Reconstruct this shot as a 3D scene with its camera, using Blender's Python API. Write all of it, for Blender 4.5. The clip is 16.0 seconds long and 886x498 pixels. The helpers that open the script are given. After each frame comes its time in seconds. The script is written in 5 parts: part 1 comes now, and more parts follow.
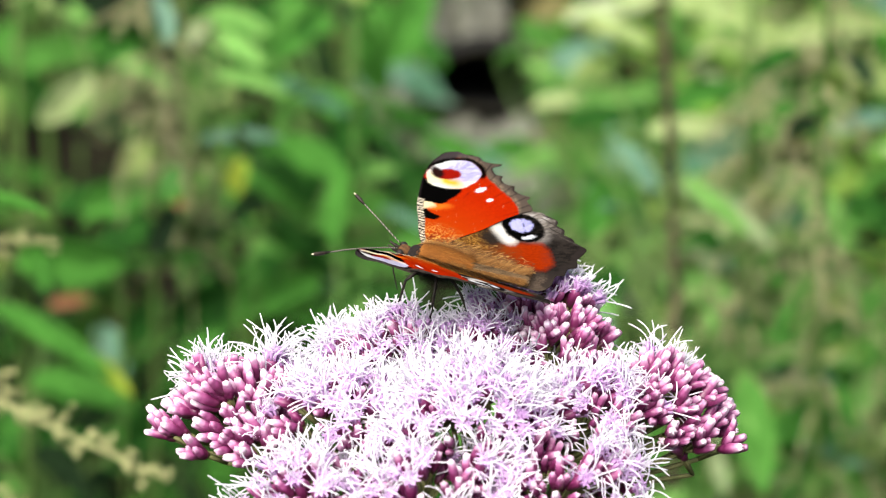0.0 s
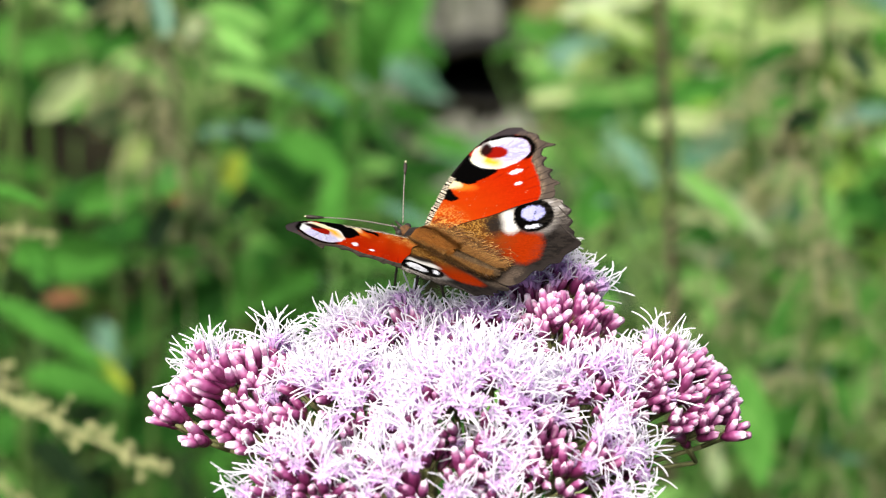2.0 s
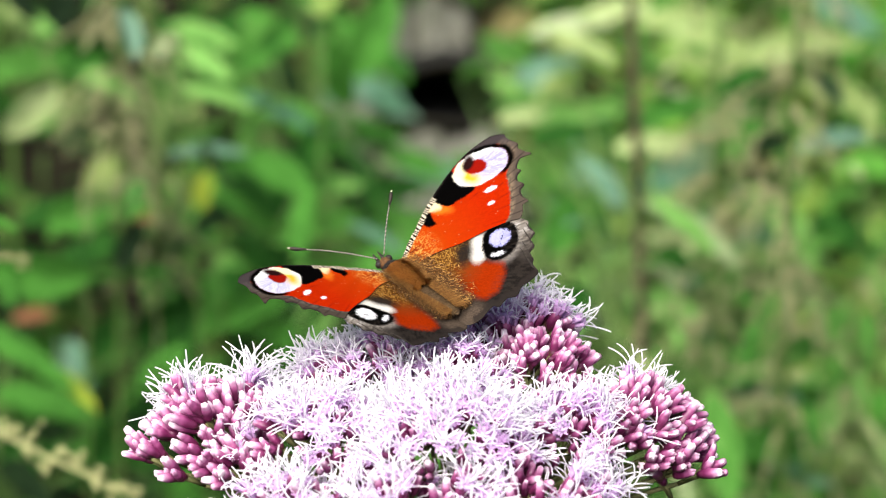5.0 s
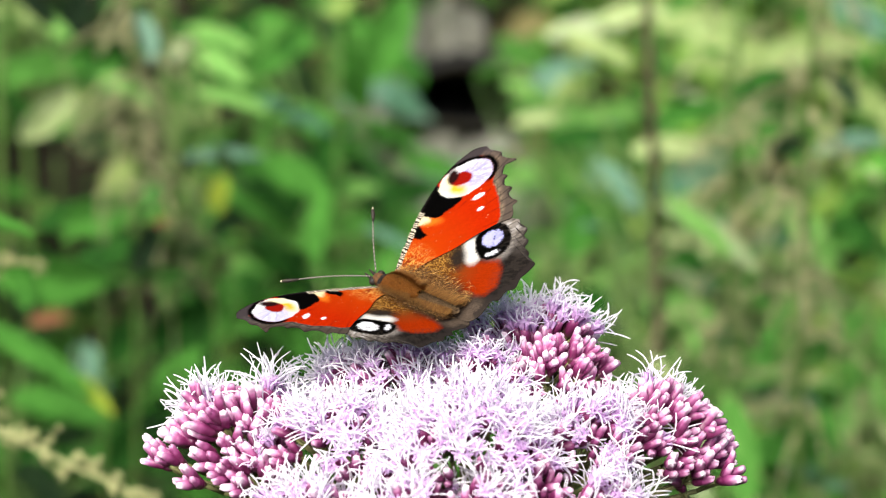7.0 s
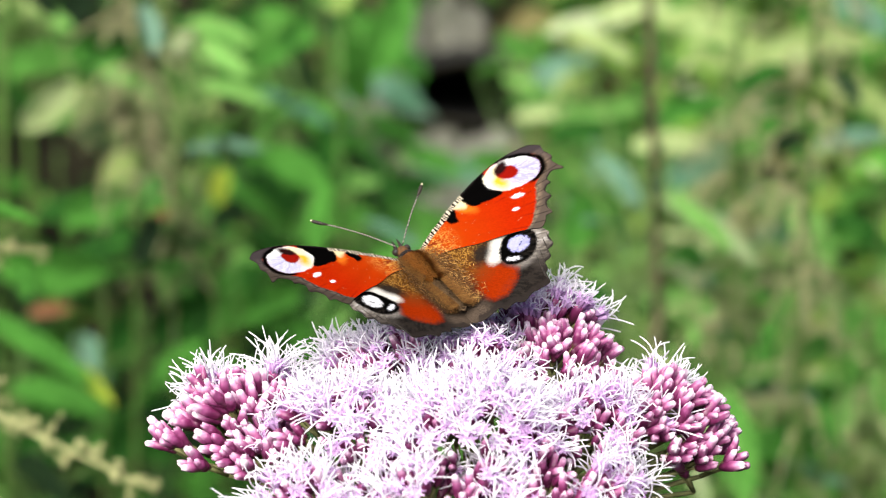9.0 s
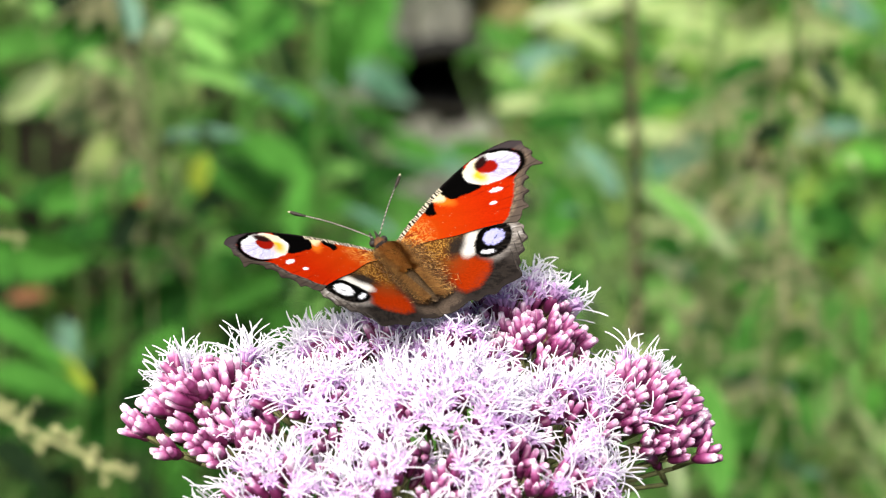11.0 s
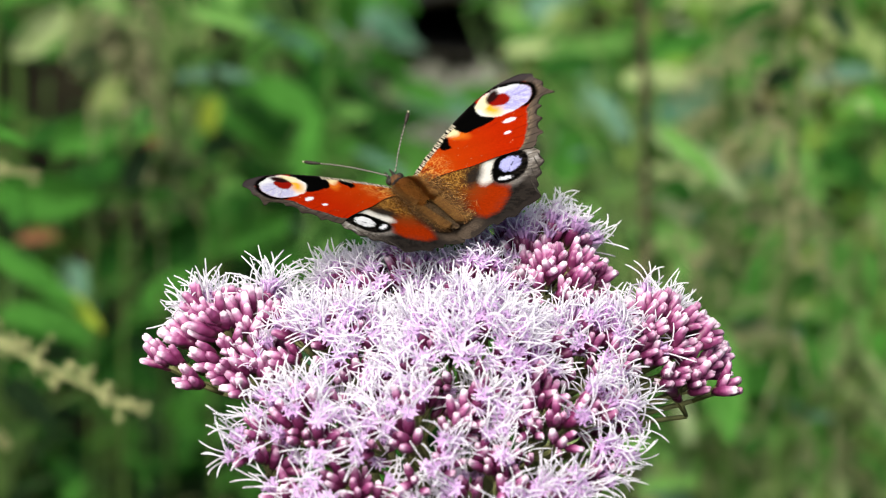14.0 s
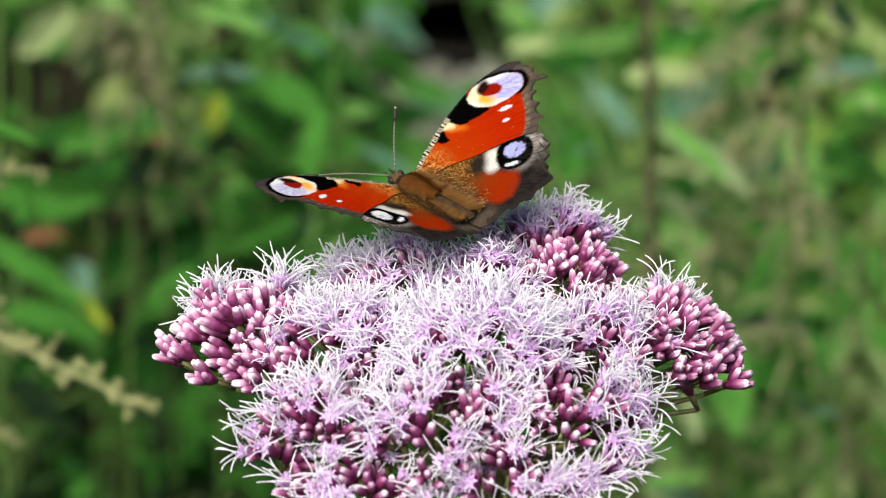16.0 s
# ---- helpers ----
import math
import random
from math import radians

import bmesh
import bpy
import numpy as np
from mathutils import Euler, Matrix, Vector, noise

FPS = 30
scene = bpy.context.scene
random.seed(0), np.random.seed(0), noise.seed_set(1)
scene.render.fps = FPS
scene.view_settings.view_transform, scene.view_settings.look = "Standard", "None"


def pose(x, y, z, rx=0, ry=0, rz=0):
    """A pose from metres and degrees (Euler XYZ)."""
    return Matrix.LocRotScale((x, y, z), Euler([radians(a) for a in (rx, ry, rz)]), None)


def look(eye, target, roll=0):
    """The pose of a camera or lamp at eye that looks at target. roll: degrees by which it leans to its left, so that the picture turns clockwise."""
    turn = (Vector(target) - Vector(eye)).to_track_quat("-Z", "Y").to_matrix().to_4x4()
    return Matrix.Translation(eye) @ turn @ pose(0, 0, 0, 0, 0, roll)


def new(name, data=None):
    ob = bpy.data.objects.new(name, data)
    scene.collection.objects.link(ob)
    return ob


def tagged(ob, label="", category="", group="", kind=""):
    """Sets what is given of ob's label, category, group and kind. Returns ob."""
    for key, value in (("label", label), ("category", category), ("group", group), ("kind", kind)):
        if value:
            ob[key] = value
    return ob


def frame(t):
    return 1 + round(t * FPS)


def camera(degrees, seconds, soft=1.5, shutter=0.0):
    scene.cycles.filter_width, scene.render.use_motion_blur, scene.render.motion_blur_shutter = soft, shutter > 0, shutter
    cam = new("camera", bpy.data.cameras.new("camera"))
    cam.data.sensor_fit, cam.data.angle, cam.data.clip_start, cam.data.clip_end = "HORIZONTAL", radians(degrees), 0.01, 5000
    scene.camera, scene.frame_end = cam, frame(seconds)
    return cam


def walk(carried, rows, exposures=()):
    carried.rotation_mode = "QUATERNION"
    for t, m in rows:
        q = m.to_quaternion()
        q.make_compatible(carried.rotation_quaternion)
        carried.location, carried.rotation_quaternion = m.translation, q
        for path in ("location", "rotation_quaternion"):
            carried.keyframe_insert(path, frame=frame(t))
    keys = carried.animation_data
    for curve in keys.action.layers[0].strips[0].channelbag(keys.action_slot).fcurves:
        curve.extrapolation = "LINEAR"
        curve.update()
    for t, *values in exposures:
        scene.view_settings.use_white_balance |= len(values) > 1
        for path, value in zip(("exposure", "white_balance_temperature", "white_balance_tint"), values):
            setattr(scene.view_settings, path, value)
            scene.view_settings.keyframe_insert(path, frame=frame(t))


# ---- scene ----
MM = 0.001
cam = camera(14, 16.0, soft=1.1)
cam.data.dof.use_dof, cam.data.dof.focus_distance, cam.data.dof.aperture_fstop = True, 0.619, 24.0
PATH = [
    (0.0, pose(0.00529, -0.55822, 1.24930, 66.171, 0.839, 0.229)),
    (0.5, pose(0.00564, -0.55771, 1.24864, 66.174, 0.763, 0.284)),
    (1.0, pose(0.00234, -0.55789, 1.24806, 66.197, 0.578, 0.205)),
    (1.5, pose(0.00190, -0.55813, 1.24712, 66.217, 0.711, 0.150)),
    (2.0, pose(0.00350, -0.55762, 1.24639, 66.192, 0.780, 0.123)),
    (2.5, pose(0.00375, -0.55710, 1.24786, 66.067, 0.722, 0.035)),
    (3.0, pose(0.00439, -0.55588, 1.25087, 65.970, 0.600, -0.008)),
    (3.5, pose(0.00499, -0.55392, 1.25324, 66.004, 0.281, -0.029)),
    (6.0, pose(-0.00119, -0.55656, 1.24879, 66.476, 0.287, -0.384)),
    (6.5, pose(-0.00014, -0.55478, 1.24878, 66.444, 0.348, -0.193)),
    (7.0, pose(0.00029, -0.55454, 1.25114, 66.348, 0.395, -0.108)),
    (7.5, pose(-0.00083, -0.55396, 1.25182, 66.349, 0.131, 0.016)),
    (8.0, pose(-0.00100, -0.55522, 1.25036, 66.423, 0.163, 0.056)),
    (8.5, pose(-0.00063, -0.55634, 1.24985, 66.377, 0.239, 0.031)),
    (9.0, pose(-0.00117, -0.55737, 1.24950, 66.352, 0.030, -0.004)),
    (11.5, pose(0.00096, -0.55643, 1.24958, 66.140, -0.516, -0.063)),
    (12.0, pose(0.00145, -0.55638, 1.24629, 66.221, -0.520, -0.075)),
    (12.5, pose(-0.00078, -0.55637, 1.24424, 65.990, -0.621, -0.090)),
    (13.0, pose(-0.00264, -0.55836, 1.24493, 65.739, -0.592, -0.100)),
    (13.5, pose(-0.00375, -0.55896, 1.24456, 65.584, -0.694, -0.020)),
    (14.0, pose(-0.00339, -0.55969, 1.24723, 65.387, -0.779, 0.062)),
    (14.5, pose(-0.00246, -0.55949, 1.24705, 65.405, -0.625, 0.037)),
    (15.0, pose(-0.00388, -0.55976, 1.24689, 65.386, -0.656, -0.004)),
    (15.5, pose(-0.00453, -0.56049, 1.24555, 65.454, -0.535, -0.022)),
    (16.0, pose(-0.00523, -0.56125, 1.24728, 65.362, -0.554, -0.027)),
]
walk(cam, PATH, exposures=[(0.0, 1.02, 6500, 9), (9.0, 1.02, 6500, 9), (11.5, 1.04, 6500, 9), (12.5, 0.97, 6500, 8.5), (13.0, 0.80, 6500, 7.5), (14.0, 0.61, 6500, 6), (16.0, 0.53, 6500, 6)])

# ---- daylight ----
SUN_WAY = Vector((0.30, 0.46, -0.83)).normalized()
world = bpy.data.worlds.new("daylight")
scene.world = world
world.use_nodes = True
wn = world.node_tree.nodes
sky = wn.new("ShaderNodeTexSky")
sky.sky_type, sky.sun_disc = "NISHITA", False
sky.sun_elevation = math.asin(-SUN_WAY.z)
sky.sun_rotation = math.atan2(-SUN_WAY.x, -SUN_WAY.y)
sky.altitude, sky.dust_density = 200, 5.0
wn["Background"].inputs["Strength"].default_value = 0.06
world.node_tree.links.new(sky.outputs["Color"], wn["Background"].inputs["Color"])
sun = bpy.data.lights.new("sun", "SUN")
sun.energy, sun.angle, sun.color = 5.0, radians(62), (1.0, 0.96, 0.89)
sun_ob = new("sun", sun)
sun_ob.matrix_world = look((-2, -3, 6), Vector((-2, -3, 6)) + SUN_WAY)


# ---- materials ----
def material(name):
    m = bpy.data.materials.new(name)
    m.use_nodes = True
    n = m.node_tree.nodes
    return m, n, m.node_tree.links, n["Principled BSDF"]


def ramp(n, stops):
    r = n.new("ShaderNodeValToRGB")
    e = r.color_ramp.elements
    while len(e) < len(stops):
        e.new(0.5)
    for el, (p, c) in zip(e, stops):
        el.position, el.color = p, (*c, 1)
    return r


def leaf_material(name, dark, light, gloss=0.6, through_light=0.27):
    """A leaf: two greens mixed by patches and by leaf, side veins in relief, light that shines through."""
    m, n, l, b = material(name)
    co = n.new("ShaderNodeTexCoord")
    info = n.new("ShaderNodeObjectInfo")
    big = n.new("ShaderNodeTexNoise")
    big.inputs["Scale"].default_value, big.inputs["Detail"].default_value = 3.5, 4
    fine = n.new("ShaderNodeTexNoise")
    fine.inputs["Scale"].default_value, fine.inputs["Detail"].default_value = 40, 3
    l.new(co.outputs["Object"], big.inputs["Vector"])
    l.new(co.outputs["Object"], fine.inputs["Vector"])
    add = n.new("ShaderNodeMath")
    add.operation = "MULTIPLY_ADD"
    add.inputs[1].default_value = 0.5
    l.new(info.outputs["Random"], add.inputs[0])
    l.new(big.outputs["Fac"], add.inputs[2])
    sub = n.new("ShaderNodeMath")
    sub.operation = "SUBTRACT"
    sub.inputs[1].default_value = 0.25
    l.new(add.outputs[0], sub.inputs[0])
    r = ramp(n, [(0.15, tuple(0.55 * c for c in dark)), (0.4, dark), (0.65, light), (0.9, tuple(min(1.0, 1.3 * c) for c in light))])
    l.new(sub.outputs[0], r.inputs["Fac"])
    wave = n.new("ShaderNodeTexWave")
    wave.bands_direction = "DIAGONAL"
    wave.inputs["Scale"].default_value, wave.inputs["Distortion"].default_value = 5, 2.0
    l.new(co.outputs["Object"], wave.inputs["Vector"])
    mix = n.new("ShaderNodeMath")
    mix.operation = "MULTIPLY_ADD"
    mix.inputs[1].default_value = 0.5
    l.new(wave.outputs["Fac"], mix.inputs[0])
    l.new(fine.outputs["Fac"], mix.inputs[2])
    bump = n.new("ShaderNodeBump")
    bump.inputs["Strength"].default_value, bump.inputs["Distance"].default_value = 0.5, 0.0012
    l.new(mix.outputs[0], bump.inputs["Height"])
    l.new(bump.outputs["Normal"], b.inputs["Normal"])
    l.new(r.outputs["Color"], b.inputs["Base Color"])
    b.inputs["Roughness"].default_value = gloss
    b.inputs["Specular IOR Level"].default_value = 0.07
    tr = n.new("ShaderNodeBsdfTranslucent")
    l.new(r.outputs["Color"], tr.inputs["Color"])
    ms = n.new("ShaderNodeMixShader")
    ms.inputs["Fac"].default_value = through_light
    l.new(b.outputs[0], ms.inputs[1])
    l.new(tr.outputs[0], ms.inputs[2])
    l.new(ms.outputs[0], n["Material Output"].inputs["Surface"])
    return m


def speckled(name, stops, scale, rough=0.8, bump_mm=0.0, detail=5, shine=0.2):
    """A rough surface whose colours follow a noise of the given scale."""
    m, n, l, b = material(name)
    co = n.new("ShaderNodeTexCoord")
    no = n.new("ShaderNodeTexNoise")
    no.inputs["Scale"].default_value, no.inputs["Detail"].default_value = scale, detail
    l.new(co.outputs["Object"], no.inputs["Vector"])
    r = ramp(n, stops)
    l.new(no.outputs["Fac"], r.inputs["Fac"])
    l.new(r.outputs["Color"], b.inputs["Base Color"])
    b.inputs["Roughness"].default_value, b.inputs["Specular IOR Level"].default_value = rough, shine
    if bump_mm:
        bu = n.new("ShaderNodeBump")
        bu.inputs["Strength"].default_value, bu.inputs["Distance"].default_value = 0.8, bump_mm * MM
        l.new(no.outputs["Fac"], bu.inputs["Height"])
        l.new(bu.outputs["Normal"], b.inputs["Normal"])
    return m


def petal_material(name, stops, length_mm, rough=0.5, translucent=0.25, vary=0.25):
    """Colours along a floret from its foot (0) to its tip, with a little change from floret to floret."""
    m, n, l, b = material(name)
    co = n.new("ShaderNodeTexCoord")
    sep = n.new("ShaderNodeSeparateXYZ")
    l.new(co.outputs["Object"], sep.inputs[0])
    mp = n.new("ShaderNodeMapRange")
    mp.inputs["From Max"].default_value = length_mm * MM
    l.new(sep.outputs["Z"], mp.inputs["Value"])
    no = n.new("ShaderNodeTexNoise")
    no.inputs["Scale"].default_value = 900
    l.new(co.outputs["Object"], no.inputs["Vector"])
    info = n.new("ShaderNodeObjectInfo")
    s1 = n.new("ShaderNodeMath")
    s1.operation = "ADD"
    l.new(info.outputs["Random"], s1.inputs[0])
    l.new(no.outputs["Fac"], s1.inputs[1])
    s2 = n.new("ShaderNodeMath")
    s2.operation = "MULTIPLY_ADD"
    s2.inputs[1].default_value = vary
    l.new(s1.outputs[0], s2.inputs[0])
    l.new(mp.outputs["Result"], s2.inputs[2])
    s3 = n.new("ShaderNodeMath")
    s3.operation = "SUBTRACT"
    s3.inputs[1].default_value = vary
    l.new(s2.outputs[0], s3.inputs[0])
    r = ramp(n, stops)
    l.new(s3.outputs[0], r.inputs["Fac"])
    l.new(r.outputs["Color"], b.inputs["Base Color"])
    b.inputs["Roughness"].default_value = rough
    tr = n.new("ShaderNodeBsdfTranslucent")
    l.new(r.outputs["Color"], tr.inputs["Color"])
    ms = n.new("ShaderNodeMixShader")
    ms.inputs["Fac"].default_value = translucent
    l.new(b.outputs[0], ms.inputs[1])
    l.new(tr.outputs[0], ms.inputs[2])
    l.new(ms.outputs[0], n["Material Output"].inputs["Surface"])
    return m


LEAF = {
    "green": leaf_material("nettle_leaf", (0.016, 0.075, 0.009), (0.055, 0.185, 0.026)),
    "bright": leaf_material("fresh_leaf", (0.060, 0.185, 0.028), (0.155, 0.33, 0.078)),
    "lime": leaf_material("lime_leaf", (0.215, 0.30, 0.095), (0.37, 0.45, 0.205)),
    "yellow": leaf_material("yellowed_leaf", (0.22, 0.30, 0.030), (0.34, 0.40, 0.05)),
    "teal": leaf_material("bluish_leaf", (0.06, 0.15, 0.085), (0.13, 0.23, 0.16), 0.35, 0.2),
    # near-black leaf that stands in for shaded gaps in the growth
    "dark": leaf_material("shade_dark_leaf", (0.007, 0.018, 0.006), (0.017, 0.038, 0.011)),
    "rust": leaf_material("withered_leaf", (0.10, 0.042, 0.022), (0.20, 0.09, 0.045)),
    "pale": leaf_material("pale_leaf", (0.22, 0.30, 0.14), (0.36, 0.42, 0.24)),
}


def undergrowth_material():
    """Leaves that differ one by one in hue; drifts multiply shade and light into their colour, darker to the left."""
    m, n, l, b = material("undergrowth_leaf")
    geo = n.new("ShaderNodeNewGeometry")
    co = n.new("ShaderNodeTexCoord")
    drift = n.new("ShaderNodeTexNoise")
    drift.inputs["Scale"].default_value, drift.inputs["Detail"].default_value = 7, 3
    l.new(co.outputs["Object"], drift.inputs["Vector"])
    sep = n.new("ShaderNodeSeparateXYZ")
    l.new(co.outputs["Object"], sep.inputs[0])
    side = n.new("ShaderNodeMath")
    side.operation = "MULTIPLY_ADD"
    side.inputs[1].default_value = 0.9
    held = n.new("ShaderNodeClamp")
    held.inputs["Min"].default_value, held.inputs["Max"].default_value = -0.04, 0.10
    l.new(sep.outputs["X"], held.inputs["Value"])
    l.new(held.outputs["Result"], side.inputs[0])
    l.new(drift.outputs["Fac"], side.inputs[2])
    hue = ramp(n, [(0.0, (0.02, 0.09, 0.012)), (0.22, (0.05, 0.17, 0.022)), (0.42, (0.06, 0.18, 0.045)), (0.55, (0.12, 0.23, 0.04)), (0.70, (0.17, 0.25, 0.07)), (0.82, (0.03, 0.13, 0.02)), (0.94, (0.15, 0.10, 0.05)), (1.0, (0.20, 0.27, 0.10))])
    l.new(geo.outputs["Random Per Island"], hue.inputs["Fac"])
    # multiplier that paints shaded gaps and lit patches over the hues
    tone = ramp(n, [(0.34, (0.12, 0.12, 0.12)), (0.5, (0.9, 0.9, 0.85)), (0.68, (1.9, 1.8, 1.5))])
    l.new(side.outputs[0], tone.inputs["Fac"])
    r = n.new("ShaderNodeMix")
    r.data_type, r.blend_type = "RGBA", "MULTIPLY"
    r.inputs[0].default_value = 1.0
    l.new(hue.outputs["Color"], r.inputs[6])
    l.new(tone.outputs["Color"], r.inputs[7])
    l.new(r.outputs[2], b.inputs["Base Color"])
    b.inputs["Roughness"].default_value, b.inputs["Specular IOR Level"].default_value = 0.6, 0.07
    tr = n.new("ShaderNodeBsdfTranslucent")
    l.new(r.outputs[2], tr.inputs["Color"])
    ms = n.new("ShaderNodeMixShader")
    ms.inputs["Fac"].default_value = 0.3
    l.new(b.outputs[0], ms.inputs[1])
    l.new(tr.outputs[0], ms.inputs[2])
    l.new(ms.outputs[0], n["Material Output"].inputs["Surface"])
    return m


UNDERGROWTH = undergrowth_material()
STEM = speckled("stem_bark", [(0.35, (0.045, 0.032, 0.022)), (0.65, (0.11, 0.078, 0.05))], 180, 0.7, 0.4)
GREEN_STEM = speckled("green_stem", [(0.3, (0.045, 0.10, 0.018)), (0.7, (0.10, 0.16, 0.04))], 300, 0.6, 0.2)
CATKIN = speckled("seed_strings", [(0.3, (0.25, 0.27, 0.11)), (0.7, (0.48, 0.46, 0.26))], 400, 0.8, 0.6)
CREAM = speckled("cream_catkin", [(0.3, (0.24, 0.27, 0.10)), (0.7, (0.46, 0.44, 0.22))], 400, 0.8, 0.6)
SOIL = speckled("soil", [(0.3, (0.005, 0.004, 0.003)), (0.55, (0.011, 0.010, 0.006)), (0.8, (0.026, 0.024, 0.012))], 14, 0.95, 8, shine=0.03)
STONE = speckled("stone", [(0.3, (0.05, 0.055, 0.035)), (0.5, (0.125, 0.125, 0.10)), (0.75, (0.22, 0.21, 0.18))], 40, 0.85, 4)
# inside of the hollow: the cavity's shade is put into a near-black soil
HOLLOW = speckled("hollow_shade_soil", [(0.4, (0.004, 0.004, 0.004)), (0.6, (0.012, 0.011, 0.010))], 30, 0.9, 3)
BUD = petal_material("bud", [(0.0, (0.10, 0.05, 0.03)), (0.16, (0.09, 0.010, 0.042)), (0.50, (0.150, 0.016, 0.078)), (0.76, (0.29, 0.070, 0.19)), (0.91, (0.56, 0.30, 0.46)), (1.0, (0.83, 0.65, 0.77))], 5.2, 0.38, 0.12, 0.18)
TUBE = petal_material("corolla", [(0.0, (0.42, 0.12, 0.33)), (0.5, (0.51, 0.24, 0.54)), (0.95, (0.69, 0.47, 0.77))], 6.0)
STYLE = petal_material("style_thread", [(0.0, (0.62, 0.36, 0.64)), (0.45, (0.82, 0.72, 0.88)), (0.8, (0.93, 0.91, 0.955))], 9.0, 0.5, 0.5)
PEDICEL = speckled("pedicel", [(0.3, (0.10, 0.12, 0.04)), (0.7, (0.20, 0.19, 0.08))], 500, 0.6, 0.1)


# ---- mesh helpers ----
def part(name, mesh, mat, parent=None, label=""):
    """Links a mesh (or a bmesh) as one object under a thing or part."""
    if isinstance(mesh, bmesh.types.BMesh):
        me = bpy.data.meshes.new(name)
        mesh.to_mesh(me)
        mesh.free()
        mesh = me
    if mat is not None and not mesh.materials:
        mesh.materials.append(mat)
    ob = new(name, mesh)
    ob.parent = parent
    if label:
        ob["label"] = label
    return ob


def smooth(bm):
    for f in bm.faces:
        f.smooth = True
    return bm


def tube(bm, points, radii, sides=6, mat=0):
    """A round tube along points; radii one per point."""
    rings = []
    side = None
    for i, p in enumerate(points):
        d = (points[min(i + 1, len(points) - 1)] - points[max(i - 1, 0)]).normalized()
        if side is None:
            side = d.orthogonal().normalized()
        side = (side - d * side.dot(d)).normalized()
        other = d.cross(side)
        rings.append([bm.verts.new(p + radii[i] * (math.cos(k * math.tau / sides) * side + math.sin(k * math.tau / sides) * other)) for k in range(sides)])
    for a, b in zip(rings, rings[1:]):
        for k in range(sides):
            f = bm.faces.new((a[k], a[(k + 1) % sides], b[(k + 1) % sides], b[k]))
            f.material_index, f.smooth = mat, True
    for ring in (rings[0][::-1], rings[-1]):
        f = bm.faces.new(ring)
        f.material_index, f.smooth = mat, True
    return bm


def lathe(bm, profile, sides=9, mat=0, axis=None, wobble=0.0, rng=random):
    """A turned body along z (or along axis, a matrix): profile of (z, radius)."""
    rings = []
    m = axis or Matrix.Identity(4)
    for z, r in profile:
        rings.append([bm.verts.new(m @ Vector((r * (1 + wobble * rng.uniform(-1, 1)) * math.cos(k * math.tau / sides), r * (1 + wobble * rng.uniform(-1, 1)) * math.sin(k * math.tau / sides), z))) for k in range(sides)])
    for a, b in zip(rings, rings[1:]):
        for k in range(sides):
            f = bm.faces.new((a[k], a[(k + 1) % sides], b[(k + 1) % sides], b[k]))
            f.material_index, f.smooth = mat, True
    for ring in (rings[0][::-1], rings[-1]):
        f = bm.faces.new(ring)
        f.material_index, f.smooth = mat, True
    return bm


def spline(points, count):
    """Catmull-Rom through 2D or 3D points, count samples, even in arc length."""
    p = [Vector(q) for q in points]
    p = [p[0] * 2 - p[1]] + p + [p[-1] * 2 - p[-2]]
    dense = []
    for i in range(1, len(p) - 2):
        for k in range(24):
            t = k / 24
            dense.append(0.5 * (2 * p[i] + (p[i + 1] - p[i - 1]) * t + (2 * p[i - 1] - 5 * p[i] + 4 * p[i + 1] - p[i + 2]) * t * t + (3 * p[i] - p[i - 1] - 3 * p[i + 1] + p[i + 2]) * t**3))
    dense.append(p[-2])
    xyz = np.array([tuple(v) for v in dense])
    s = np.r_[0, np.cumsum(np.linalg.norm(np.diff(xyz, axis=0), axis=1))]
    at = np.linspace(0, s[-1], count)
    return np.stack([np.interp(at, s, xyz[:, k]) for k in range(xyz.shape[1])], 1)


def basis(x_axis, z_axis, place):
    """A pose whose x runs along x_axis and whose z is near z_axis."""
    x = Vector(x_axis).normalized()
    y = Vector(z_axis).cross(x).normalized()
    m = Matrix((x, y, x.cross(y))).transposed().to_4x4()
    m.translation = place
    return m


# ---- ground: one sheet that rises to a bank behind the plants ----
def ground_height(x, y):
    t = min(max((y - 0.55) / 1.0, 0), 1)
    far = min(max((y - 1.55) / 30, 0), 1)
    rough = noise.noise((x * 3.0, y * 3.0, 0.3)) * 0.03 + noise.noise((x * 11, y * 11, 1.7)) * 0.012
    near = 1.0 / (1.0 + (x * x + y * y) / 60)
    return 0.40 * t * t * (3 - 2 * t) + far * 2.5 + rough * near


def build_ground():
    def axis_steps(lo, hi):
        fine = np.arange(lo, hi, 0.05)
        out = np.geomspace(0.1, 900, 26)
        return np.r_[lo - out[::-1], fine, hi + out]
    xs, ys = axis_steps(-1.2, 1.2), axis_steps(-1.5, 3.0)
    verts = [(x, y, ground_height(x, y)) for y in ys for x in xs]
    w = len(xs)
    faces = [(j * w + i, j * w + i + 1, (j + 1) * w + i + 1, (j + 1) * w + i) for j in range(len(ys) - 1) for i in range(w - 1)]
    me = bpy.data.meshes.new("ground")
    me.from_pydata(verts, [], faces)
    me.polygons.foreach_set("use_smooth", [True] * len(faces))
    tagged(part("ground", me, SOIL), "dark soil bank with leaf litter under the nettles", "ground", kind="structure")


build_ground()


